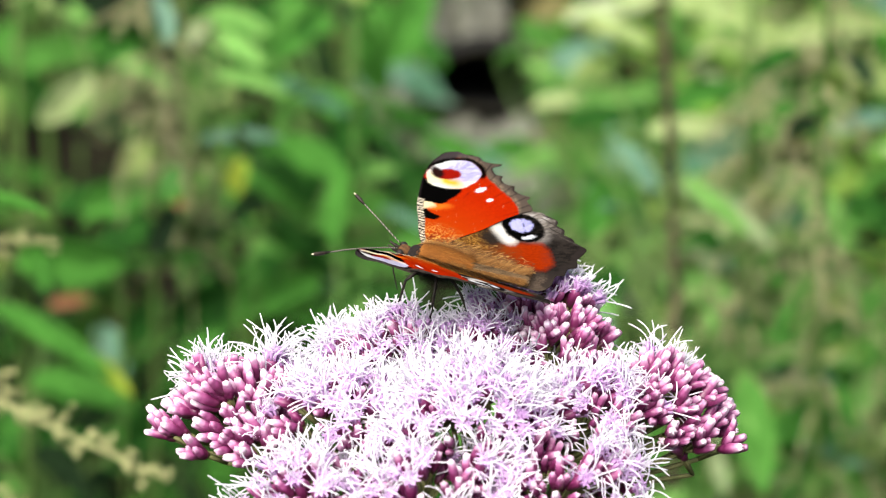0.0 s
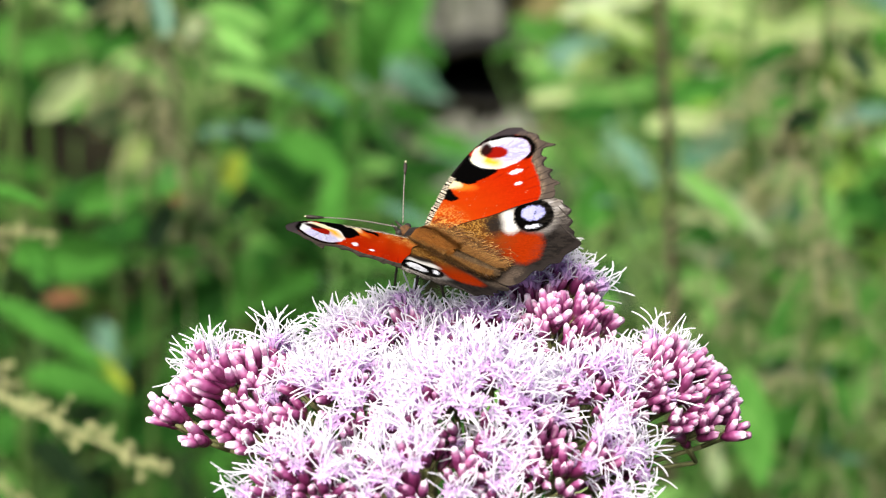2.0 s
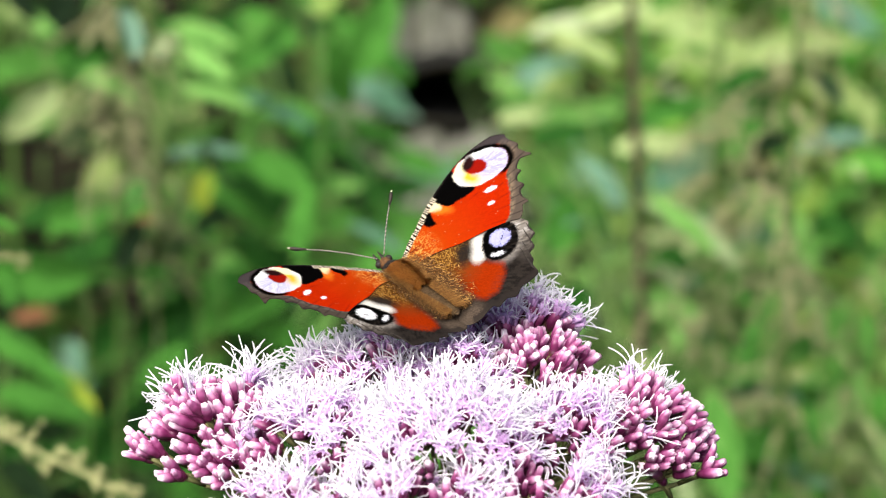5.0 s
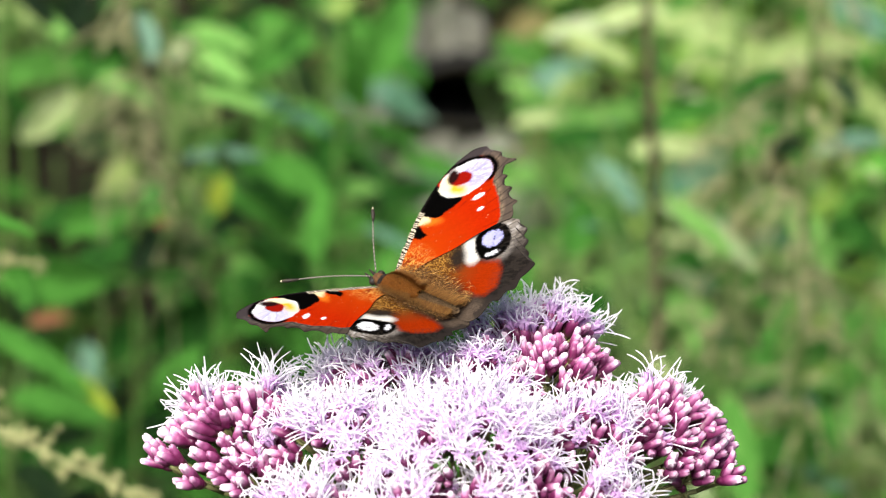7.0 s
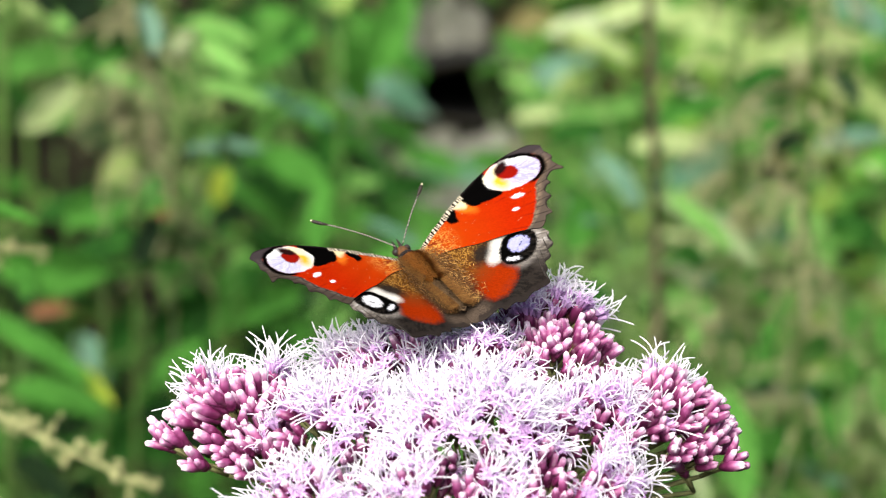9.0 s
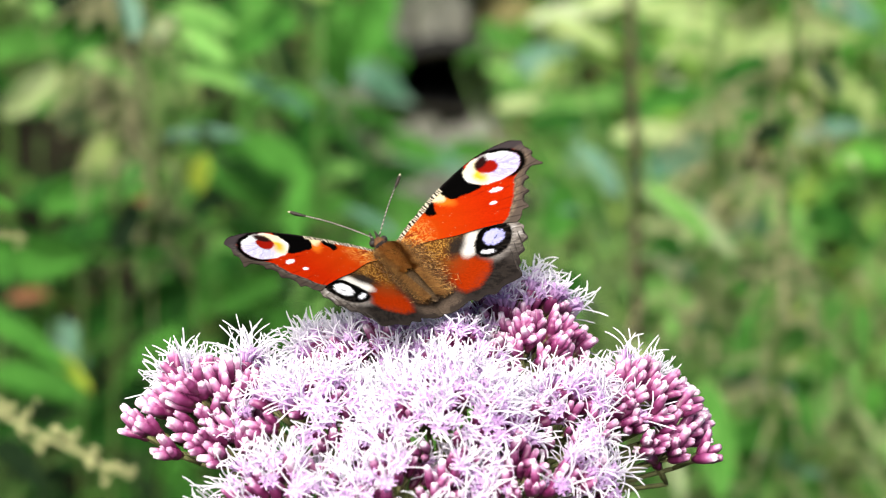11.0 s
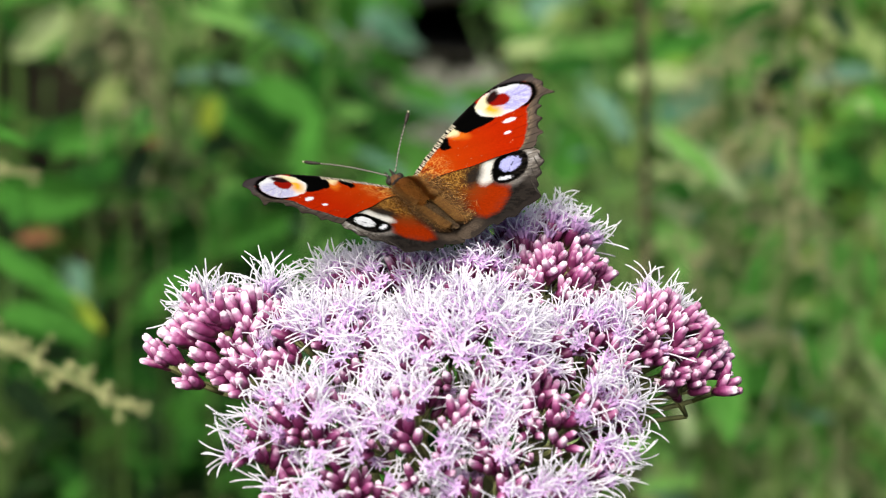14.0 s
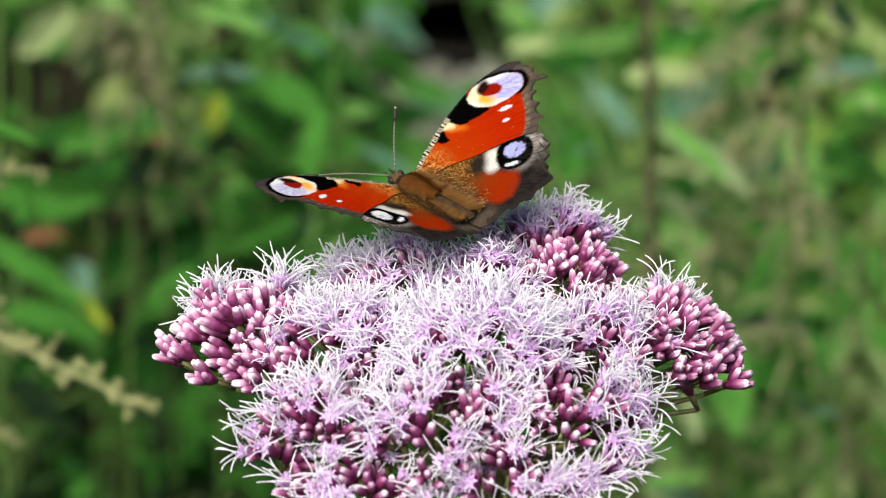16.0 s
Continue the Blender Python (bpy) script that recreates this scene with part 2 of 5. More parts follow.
def boulder(place, size, seed, mat, label):
    """A weathered stone: a lumpy, partly flattened ball."""
    bm = bmesh.new()
    bmesh.ops.create_icosphere(bm, subdivisions=4, radius=1)
    for v in bm.verts:
        d = v.co.normalized()
        k = 1 + 0.28 * noise.noise(d * 1.3 + Vector((seed, 0, 0))) + 0.10 * noise.noise(d * 4 + Vector((0, seed, 0))) + 0.03 * noise.noise(d * 12)
        v.co = Vector((d.x * k * size[0], d.y * k * size[1], d.z * k * size[2]))
    ob = part("boulder", smooth(bm), mat)
    ob.location = place
    tagged(ob, label, "stone", "stones on the bank")
    return ob


def burrow(place, wide, high, deep):
    """A dark hole in the bank: an uneven cup that opens to the front, with a thick earthen lip."""
    ob = new("burrow")
    ob.matrix_world = Matrix.Translation(place) @ pose(0, 0, 0, -14, 0, 0)
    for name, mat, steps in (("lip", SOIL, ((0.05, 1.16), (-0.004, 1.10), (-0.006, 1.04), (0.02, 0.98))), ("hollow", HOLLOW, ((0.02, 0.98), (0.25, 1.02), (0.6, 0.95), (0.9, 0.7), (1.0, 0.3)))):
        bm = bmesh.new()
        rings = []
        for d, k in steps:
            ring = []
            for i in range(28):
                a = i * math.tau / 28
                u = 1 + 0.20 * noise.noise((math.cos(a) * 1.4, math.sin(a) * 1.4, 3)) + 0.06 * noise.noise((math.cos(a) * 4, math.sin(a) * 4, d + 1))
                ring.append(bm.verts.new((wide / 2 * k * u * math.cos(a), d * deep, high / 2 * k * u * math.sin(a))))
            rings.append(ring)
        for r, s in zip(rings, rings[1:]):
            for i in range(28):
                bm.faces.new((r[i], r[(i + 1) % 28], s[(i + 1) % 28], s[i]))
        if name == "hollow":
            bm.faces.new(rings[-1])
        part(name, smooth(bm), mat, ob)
    tagged(ob, "dark hollow in the bank between grey stones", "burrow")


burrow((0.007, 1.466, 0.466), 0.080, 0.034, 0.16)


# ---- nettles ----
def leaf_mesh(seed, tone):
    """A nettle leaf of unit length and width: toothed edge, folded along the midrib, drooping to its tip."""
    rng = random.Random(seed)
    bm = bmesh.new()
    rows, droop, fold, twist = 18, rng.uniform(0.05, 0.22), rng.uniform(0.10, 0.22), rng.uniform(-0.12, 0.12)
    grid = []
    for i in range(rows + 1):
        u = i / rows
        half = 0.5 * min(1, 2.1 * (u + 0.03) ** 0.6 * (1 - u) ** 0.75 * 1.02) if u < 1 else 0.0
        tooth = 1 + (0.09 if i % 2 else -0.05)
        row = []
        for j in range(-3, 4):
            v = j / 3
            y = half * v * (tooth if abs(j) == 3 else 1)
            z = -droop * u * u + fold * abs(y) + twist * y * u + 0.012 * math.sin(u * 40) * abs(v)
            row.append(bm.verts.new((u + 0.06 * abs(v) * half, y, z)))
        grid.append(row)
    for a, b in zip(grid, grid[1:]):
        for j in range(6):
            f = bm.faces.new((a[j], b[j], b[j + 1], a[j + 1]))
            f.smooth = True
    tube(bm, [Vector((-0.02, 0, -0.004)), Vector((0.3, 0, -0.012 - droop * 0.09)), Vector((0.7, 0, -0.010 - droop * 0.49)), Vector((0.98, 0, -0.004 - droop * 0.96))], [0.012, 0.010, 0.007, 0.003], 5)
    me = bpy.data.meshes.new("leaf")
    bm.to_mesh(me)
    bm.free()
    me.materials.append(LEAF[tone])
    return me


LEAVES = {(k, tone): leaf_mesh(k * 7 + 3, tone) for tone in LEAF for k in range(4)}
CATKINS = {}
plant_rng = random.Random(11)


def catkin_mesh(seed, mat, key):
    """A drooping string of small seeds, one metre long before it is scaled."""
    if (seed, key) in CATKINS:
        return CATKINS[seed, key]
    rng = random.Random(seed)
    bm = bmesh.new()
    line = [Vector((0.55 * (1 - math.exp(-2.5 * t)), rng.uniform(-0.02, 0.02), -0.8 * t * t)) for t in [i / 14 for i in range(15)]]
    tube(bm, line, [0.008] * 15, 4)
    for i in range(70):
        t = rng.uniform(0.4, 14)
        k = int(t) if t < 14 else 13
        p = line[k].lerp(line[k + 1], t - k) + Vector((rng.gauss(0, 0.018), rng.gauss(0, 0.018), rng.gauss(0, 0.016)))
        r = rng.uniform(0.008, 0.019)
        lathe(bm, [(-r, 0.3 * r), (-0.4 * r, r), (0.5 * r, 0.85 * r), (r, 0.2 * r)], 5, axis=Matrix.Translation(p), rng=rng)
    me = bpy.data.meshes.new("seed_string")
    bm.to_mesh(me)
    bm.free()
    me.materials.append(mat)
    CATKINS[seed, key] = me
    return me


def spray_mesh(seed, mat):
    """A stiff flowering spray: a gently bowed axis with short side tufts of tiny buds; one metre long before it is scaled."""
    rng = random.Random(seed)
    bm = bmesh.new()
    line = [Vector((t, 0.02 * math.sin(7 * t), -0.12 * t * t)) for t in [i / 16 for i in range(17)]]
    tube(bm, line, [0.010 - 0.004 * i / 16 for i in range(17)], 5)
    for i in range(26):
        t = 15.9 * (i + rng.uniform(0.1, 0.9)) / 26
        k = int(t)
        p = line[k].lerp(line[k + 1], t - k)
        way = Vector((rng.uniform(0.2, 0.8), rng.gauss(0, 1), rng.gauss(0, 1))).normalized()
        reach = rng.uniform(0.02, 0.075) * (1.75 - 1.4 * t / 16)
        for q in range(7):
            c = p + way * reach * (q + 1) / 7 + Vector((rng.gauss(0, 0.012), rng.gauss(0, 0.012), rng.gauss(0, 0.012)))
            r = rng.uniform(0.006, 0.0115)
            lathe(bm, [(-r, 0.3 * r), (-0.4 * r, r), (0.5 * r, 0.85 * r), (r, 0.2 * r)], 5, axis=Matrix.Translation(c), rng=rng)
    me = bpy.data.meshes.new("flower_spray")
    bm.to_mesh(me)
    bm.free()
    me.materials.append(mat)
    return me


def nettle(x, y, top, radius, mat, label):
    """A nettle's stem, from the soil to its top; returns the plant, which keeps its stem line for the leaves."""
    foot = Vector((x + plant_rng.uniform(-0.06, 0.06), y + plant_rng.uniform(0, 0.05), 0))
    foot.z = ground_height(foot.x, foot.y) - 0.01
    plant = new("nettle")
    plant.location = foot
    tagged(plant, label, "nettle", "nettles on the bank")
    high = max(top - foot.z, 0.12)
    line = []
    for i in range(13):
        t = i / 12
        bend = Vector((x, y, 0)) - Vector((foot.x, foot.y, 0))
        line.append(Vector((bend.x * min(1, 1.4 * t) + 0.007 * math.sin(7 * t + x * 40), bend.y * min(1, 1.4 * t), high * t)))
    bm = bmesh.new()
    tube(bm, line, [radius * (1.15 - 0.7 * i / 12) for i in range(13)], 8)
    part("stem", bm, mat, plant)
    plant["high"] = high
    STEMS[plant.name] = line
    return plant


STEMS = {}
UP_VIEW, TO_VIEW = Vector((0, 0.407, 0.914)), Vector((0, -0.914, 0.407))


def stem_point(plant, z):
    line = STEMS[plant.name]
    t = min(max(z / line[-1].z, 0), 1) * 12
    k = min(int(t), 11)
    return line[k].lerp(line[k + 1], t - k)


def leaf_on(plant, tone, place, length, width, angle, tilt):
    """A leaf about place (its middle) that points along angle, turned from facing south to facing up by tilt; with its stalk."""
    a = radians(angle)
    along = Vector((1, 0, 0)) * math.cos(a) + (UP_VIEW * math.cos(radians(tilt)) - TO_VIEW * math.sin(radians(tilt))) * math.sin(a)
    face = TO_VIEW * math.cos(radians(tilt)) + UP_VIEW * math.sin(radians(tilt))
    base = Vector(place) - along * (length / 2) - plant.location
    ob = part("leaf", LEAVES[plant_rng.randrange(4), tone], None, plant)
    ob.matrix_basis = basis(along, face, base) @ Matrix.Diagonal((length, width, length, 1))
    root = stem_point(plant, base.z - 0.02 - 0.2 * (stem_point(plant, base.z).xy - base.xy).length)
    mid = root.lerp(base, 0.5) + Vector((0, 0, 0.15 * (base - root).length))
    bm = bmesh.new()
    tube(bm, [root, root.lerp(mid, 0.6), mid, base.lerp(mid, 0.4), base], [0.0012, 0.0011, 0.001, 0.001, 0.0009], 5)
    part("leaf_stalk", bm, GREEN_STEM, plant)


def string_on(plant, z, azimuth, length, mat, key, droop=0.0):
    ob = tagged(part("seed_string", catkin_mesh(plant_rng.randrange(4), mat, key), None, plant), kind="stuff")
    ob.matrix_basis = Matrix.Translation(stem_point(plant, z)) @ pose(0, 0, 0, 0, droop, azimuth) @ Matrix.Scale(length, 4)


# gaps left in the growth where dark patches should show, as bearings from the camera's place: side and downward slope
# in degrees, with their half widths
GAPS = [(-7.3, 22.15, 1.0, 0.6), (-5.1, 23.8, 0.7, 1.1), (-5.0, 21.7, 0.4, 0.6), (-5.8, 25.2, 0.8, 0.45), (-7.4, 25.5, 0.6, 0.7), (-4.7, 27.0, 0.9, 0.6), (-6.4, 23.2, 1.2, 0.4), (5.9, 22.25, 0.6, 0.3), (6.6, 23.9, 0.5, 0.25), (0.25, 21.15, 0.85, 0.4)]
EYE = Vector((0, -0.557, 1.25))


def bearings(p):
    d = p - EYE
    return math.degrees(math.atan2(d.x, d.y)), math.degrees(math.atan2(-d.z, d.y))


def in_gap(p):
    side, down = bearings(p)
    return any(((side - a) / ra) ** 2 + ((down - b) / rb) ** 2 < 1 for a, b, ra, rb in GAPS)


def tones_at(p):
    """Leaf tones by bearing from the camera's place: pale lime growth high on one side, green on the other with dark
    leaves for shade.
    """
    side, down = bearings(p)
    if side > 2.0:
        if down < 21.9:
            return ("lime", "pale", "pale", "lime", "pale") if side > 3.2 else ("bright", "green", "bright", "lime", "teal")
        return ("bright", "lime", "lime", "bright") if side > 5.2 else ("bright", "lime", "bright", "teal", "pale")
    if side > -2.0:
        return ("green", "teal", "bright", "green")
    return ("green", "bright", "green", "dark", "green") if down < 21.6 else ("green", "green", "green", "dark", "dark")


def leafy(plant, tones, spacing, size, strings=0.0, mat=None, low=0.05):
    """Leaf pairs up the stem, each pair turned a quarter from the last, smaller to the top, with seed strings between."""
    high, z, turn = plant["high"], low, plant_rng.uniform(0, 360)
    while z < high:
        t = z / high
        for side in (0, 180):
            size_here = size * (1.05 - 0.55 * t) * plant_rng.uniform(0.85, 1.6)
            at = plant.location + stem_point(plant, z)
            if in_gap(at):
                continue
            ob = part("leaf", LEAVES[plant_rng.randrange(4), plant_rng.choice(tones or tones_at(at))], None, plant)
            az, dip = turn + side + plant_rng.uniform(-20, 20), plant_rng.uniform(-5, 50)
            ob.matrix_basis = Matrix.Translation(stem_point(plant, z)) @ pose(0, 0, 0, plant_rng.uniform(-25, 25), dip, az) @ Matrix.Translation((0.012, 0, 0)) @ Matrix.Diagonal((size_here, size_here * plant_rng.uniform(0.26, 0.42), size_here, 1))
            if plant_rng.random() < strings and t > 0.35:
                for _ in range(2):
                    string_on(plant, z, az + plant_rng.uniform(-60, 60), plant_rng.uniform(0.015, 0.032), mat or CATKIN, "beige", plant_rng.uniform(-45, 10))
        turn += 90 + plant_rng.uniform(-15, 15)
        z += spacing * plant_rng.uniform(0.8, 1.2)


boulder((0.002, 1.661, 0.418), (0.026, 0.04, 0.038), 1.0, STONE, "grey weathered stone above a dark hollow")
boulder((0.045, 1.619, 0.420), (0.016, 0.035, 0.040), 2.0, STONE, "grey stone beside a dark hollow")
boulder((-0.028, 1.652, 0.420), (0.020, 0.04, 0.040), 3.0, STONE, "pale grey stone among nettles")
boulder((-0.046, 1.528, 0.415), (0.017, 0.03, 0.037), 4.0, STONE, "grey mossy stone beside a dark hollow")
boulder((-0.012, 1.462, 0.400), (0.017, 0.03, 0.040), 5.0, STONE, "low grey stone below a dark hollow")
boulder((0.015, 1.444, 0.396), (0.017, 0.03, 0.046), 7.0, STONE, "grey stone in the bank")
boulder((0.039, 1.434, 0.402), (0.025, 0.035, 0.049), 6.0, STONE, "flat grey-pink stone below a dark hollow")
boulder((0.000, 1.464, 0.398), (0.015, 0.03, 0.042), 8.0, STONE, "small grey stone in the bank")
stem_plant = nettle(0.076, 0.718, 0.864, 0.0032, STEM, "tall nettle with a thick brown withered stem")
left_plant = nettle(-0.114, 0.759, 0.871, 0.002, GREEN_STEM, "green nettle with drooping seed strings")
near_plant = nettle(-0.162, 0.678, 0.836, 0.0025, GREEN_STEM, "nettle with a long yellow-tipped leaf")
mid_plant = nettle(-0.050, 0.907, 0.811, 0.002, GREEN_STEM, "nettle with bright green leaves")
right_plant = nettle(0.134, 0.625, 0.915, 0.0025, GREEN_STEM, "nettle hung with beige seed strings")
back_plant = nettle(-0.192, 1.018, 0.816, 0.003, GREEN_STEM, "nettle with a yellowed leaf")
lime_plant = nettle(0.152, 0.962, 0.837, 0.003, GREEN_STEM, "pale lime green nettle on the bank")
seed_plant = nettle(-0.121, 0.690, 0.894, 0.0018, GREEN_STEM, "nettle hung with beige seed strings")
low_plant = nettle(0.114, 0.692, 0.819, 0.003, GREEN_STEM, "low green nettle beside the flower")
leaf_on(left_plant, "bright", (-0.085, 0.797, 0.725), 0.037, 0.009, -15, 50)
leaf_on(left_plant, "bright", (-0.094, 0.850, 0.720), 0.031, 0.014, -40, 45)
leaf_on(left_plant, "pale", (-0.111, 0.852, 0.726), 0.021, 0.009, 60, 40)
leaf_on(left_plant, "teal", (-0.062, 0.814, 0.712), 0.036, 0.010, -28, 40)
leaf_on(left_plant, "teal", (-0.085, 0.723, 0.731), 0.032, 0.009, 8, 50)
leaf_on(left_plant, "green", (-0.108, 0.843, 0.705), 0.039, 0.017, -60, 30)
leaf_on(left_plant, "yellow", (-0.094, 0.802, 0.685), 0.022, 0.013, -80, 30)
leaf_on(left_plant, "green", (-0.140, 0.751, 0.694), 0.044, 0.018, 12, 40)
leaf_on(left_plant, "green", (-0.078, 0.830, 0.675), 0.042, 0.017, -50, 35)
leaf_on(left_plant, "rust", (-0.117, 0.843, 0.655), 0.017, 0.010, 20, 30)
leaf_on(left_plant, "lime", (-0.101, 0.842, 0.703), 0.021, 0.014, -70, 35)
leaf_on(back_plant, "lime", (-0.166, 0.841, 0.701), 0.034, 0.015, 224, -25)
leaf_on(left_plant, "green", (-0.128, 0.700, 0.700), 0.038, 0.017, 200, 40)
leaf_on(back_plant, "green", (-0.174, 1.021, 0.662), 0.041, 0.013, 170, 45)
leaf_on(back_plant, "lime", (-0.202, 1.046, 0.671), 0.035, 0.015, 150, 40)
leaf_on(back_plant, "green", (-0.162, 1.034, 0.642), 0.048, 0.019, -10, 45)
leaf_on(back_plant, "bright", (-0.148, 0.995, 0.654), 0.038, 0.012, -40, 40)
leaf_on(back_plant, "dark", (-0.175, 1.066, 0.667), 0.035, 0.019, 80, 30)
leaf_on(near_plant, "green", (-0.146, 0.687, 0.698), 0.044, 0.014, 2, 50)
leaf_on(near_plant, "green", (-0.153, 0.648, 0.684), 0.050, 0.010, -32, 45)
leaf_on(near_plant, "green", (-0.146, 0.600, 0.705), 0.050, 0.011, -32, 30)
leaf_on(near_plant, "yellow", (-0.127, 0.595, 0.694), 0.026, 0.006, -42, 38)
leaf_on(near_plant, "rust", (-0.165, 0.808, 0.624), 0.018, 0.007, 15, 30)
leaf_on(near_plant, "green", (-0.150, 0.703, 0.635), 0.040, 0.017, -12, 45)
leaf_on(near_plant, "green", (-0.130, 0.758, 0.636), 0.035, 0.015, 70, 30)
leaf_on(near_plant, "green", (-0.163, 0.695, 0.615), 0.041, 0.021, 10, 45)
leaf_on(near_plant, "teal", (-0.148, 0.799, 0.604), 0.031, 0.015, -70, 40)
leaf_on(near_plant, "green", (-0.125, 0.741, 0.596), 0.037, 0.018, -30, 40)
leaf_on(mid_plant, "green", (-0.049, 0.883, 0.671), 0.044, 0.017, 70, 35)
leaf_on(mid_plant, "bright", (-0.044, 0.875, 0.653), 0.032, 0.014, 10, 40)
leaf_on(mid_plant, "green", (-0.068, 0.863, 0.624), 0.048, 0.019, -30, 35)
leaf_on(mid_plant, "bright", (-0.047, 0.808, 0.625), 0.042, 0.017, 80, 30)
leaf_on(mid_plant, "green", (-0.088, 0.854, 0.604), 0.044, 0.019, 10, 35)
leaf_on(mid_plant, "green", (-0.108, 0.808, 0.625), 0.042, 0.017, -60, 35)
leaf_on(mid_plant, "green", (-0.022, 1.318, 0.542), 0.031, 0.019, -50, 35)
leaf_on(mid_plant, "teal", (-0.045, 1.218, 0.564), 0.036, 0.018, 30, 40)
leaf_on(mid_plant, "green", (-0.030, 1.209, 0.543), 0.039, 0.016, 10, 40)
leaf_on(mid_plant, "teal", (-0.017, 1.307, 0.517), 0.022, 0.008, -12, 40)
leaf_on(mid_plant, "pale", (-0.018, 1.111, 0.569), 0.017, 0.011, 20, 40)
leaf_on(stem_plant, "bright", (0.045, 1.125, 0.600), 0.037, 0.011, -20, 40)
leaf_on(stem_plant, "lime", (0.051, 1.027, 0.625), 0.040, 0.011, 12, 40)
leaf_on(stem_plant, "bright", (0.032, 1.271, 0.560), 0.037, 0.008, 35, 40)
leaf_on(mid_plant, "green", (-0.050, 1.324, 0.557), 0.034, 0.019, 60, 40)
leaf_on(mid_plant, "green", (-0.006, 1.064, 0.586), 0.033, 0.016, -20, 40)
leaf_on(mid_plant, "rust", (-0.062, 1.136, 0.625), 0.017, 0.011, -70, 35)
leaf_on(mid_plant, "green", (-0.075, 1.043, 0.664), 0.035, 0.013, -30, 35)
leaf_on(mid_plant, "bright", (-0.106, 1.042, 0.660), 0.035, 0.015, -20, 40)
leaf_on(mid_plant, "green", (-0.086, 1.063, 0.659), 0.040, 0.017, 20, 40)
leaf_on(stem_plant, "bright", (0.088, 0.593, 0.756), 0.029, 0.007, -42, 35)
leaf_on(stem_plant, "teal", (0.096, 0.758, 0.708), 0.044, 0.013, 40, 35)
leaf_on(stem_plant, "green", (0.056, 0.778, 0.679), 0.037, 0.018, 70, 35)
leaf_on(stem_plant, "green", (0.059, 0.838, 0.691), 0.037, 0.015, 15, 45)
leaf_on(stem_plant, "teal", (0.068, 0.784, 0.693), 0.030, 0.014, -50, 40)
leaf_on(stem_plant, "lime", (0.091, 0.789, 0.706), 0.034, 0.014, 10, 45)
leaf_on(stem_plant, "green", (0.103, 0.841, 0.700), 0.039, 0.015, 20, 40)
leaf_on(stem_plant, "teal", (0.053, 0.942, 0.682), 0.033, 0.014, 30, 40)
leaf_on(stem_plant, "green", (0.095, 0.744, 0.676), 0.036, 0.014, -20, 40)
leaf_on(stem_plant, "green", (0.054, 0.763, 0.645), 0.037, 0.018, 60, 30)
leaf_on(lime_plant, "lime", (0.135, 0.945, 0.686), 0.062, 0.022, -20, 45)
leaf_on(lime_plant, "lime", (0.168, 0.947, 0.691), 0.053, 0.020, 15, 45)
leaf_on(lime_plant, "yellow", (0.152, 0.959, 0.670), 0.040, 0.012, -35, 45)
leaf_on(lime_plant, "lime", (0.119, 0.998, 0.683), 0.047, 0.019, 10, 45)
leaf_on(lime_plant, "lime", (0.183, 0.938, 0.670), 0.041, 0.018, -30, 45)
leaf_on(lime_plant, "bright", (0.133, 0.885, 0.675), 0.052, 0.017, 12, 45)
leaf_on(lime_plant, "teal", (0.197, 1.046, 0.668), 0.037, 0.021, -30, 40)
leaf_on(lime_plant, "lime", (0.093, 1.047, 0.670), 0.044, 0.017, 20, 45)
leaf_on(lime_plant, "pale", (0.071, 1.138, 0.629), 0.044, 0.016, 20, 45)
leaf_on(right_plant, "teal", (0.151, 0.670, 0.756), 0.034, 0.012, 20, 45)
leaf_on(right_plant, "green", (0.131, 0.744, 0.726), 0.040, 0.014, 25, 40)
leaf_on(right_plant, "bright", (0.140, 0.730, 0.694), 0.036, 0.016, -60, 35)
leaf_on(right_plant, "green", (0.156, 0.683, 0.712), 0.031, 0.015, -40, 40)
leaf_on(right_plant, "bright", (0.153, 0.718, 0.666), 0.040, 0.016, -50, 35)
leaf_on(right_plant, "green", (0.131, 0.652, 0.640), 0.042, 0.019, 10, 40)
leaf_on(right_plant, "bright", (0.160, 0.704, 0.634), 0.040, 0.016, 60, 35)
leaf_on(low_plant, "bright", (0.104, 0.608, 0.665), 0.040, 0.010, -82, 30)
leaf_on(low_plant, "green", (0.097, 0.736, 0.658), 0.042, 0.020, 10, 40)
leaf_on(low_plant, "bright", (0.115, 0.768, 0.658), 0.037, 0.016, -30, 40)
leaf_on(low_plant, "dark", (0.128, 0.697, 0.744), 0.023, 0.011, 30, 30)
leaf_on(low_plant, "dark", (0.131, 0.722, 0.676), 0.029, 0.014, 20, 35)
leaf_on(low_plant, "teal", (0.131, 0.723, 0.629), 0.036, 0.016, -20, 40)
leaf_on(low_plant, "green", (0.142, 0.729, 0.641), 0.040, 0.016, 40, 40)
leaf_on(low_plant, "bright", (0.104, 0.756, 0.629), 0.037, 0.016, 60, 35)
leaf_on(low_plant, "green", (0.118, 0.647, 0.629), 0.035, 0.017, -10, 40)
leaf_on(mid_plant, "green", (-0.019, 1.120, 0.548), 0.043, 0.021, 20, 38)
leaf_on(mid_plant, "teal", (0.003, 1.160, 0.541), 0.041, 0.016, -15, 38)
leaf_on(mid_plant, "green", (0.024, 1.200, 0.529), 0.039, 0.017, 12, 38)
leaf_on(mid_plant, "green", (-0.027, 1.050, 0.559), 0.044, 0.024, 60, 38)
leaf_on(mid_plant, "bright", (-0.006, 1.000, 0.579), 0.040, 0.018, -30, 38)
leaf_on(mid_plant, "green", (-0.037, 1.000, 0.608), 0.040, 0.020, -60, 38)
leaf_on(stem_plant, "bright", (0.041, 1.100, 0.565), 0.039, 0.016, 25, 38)
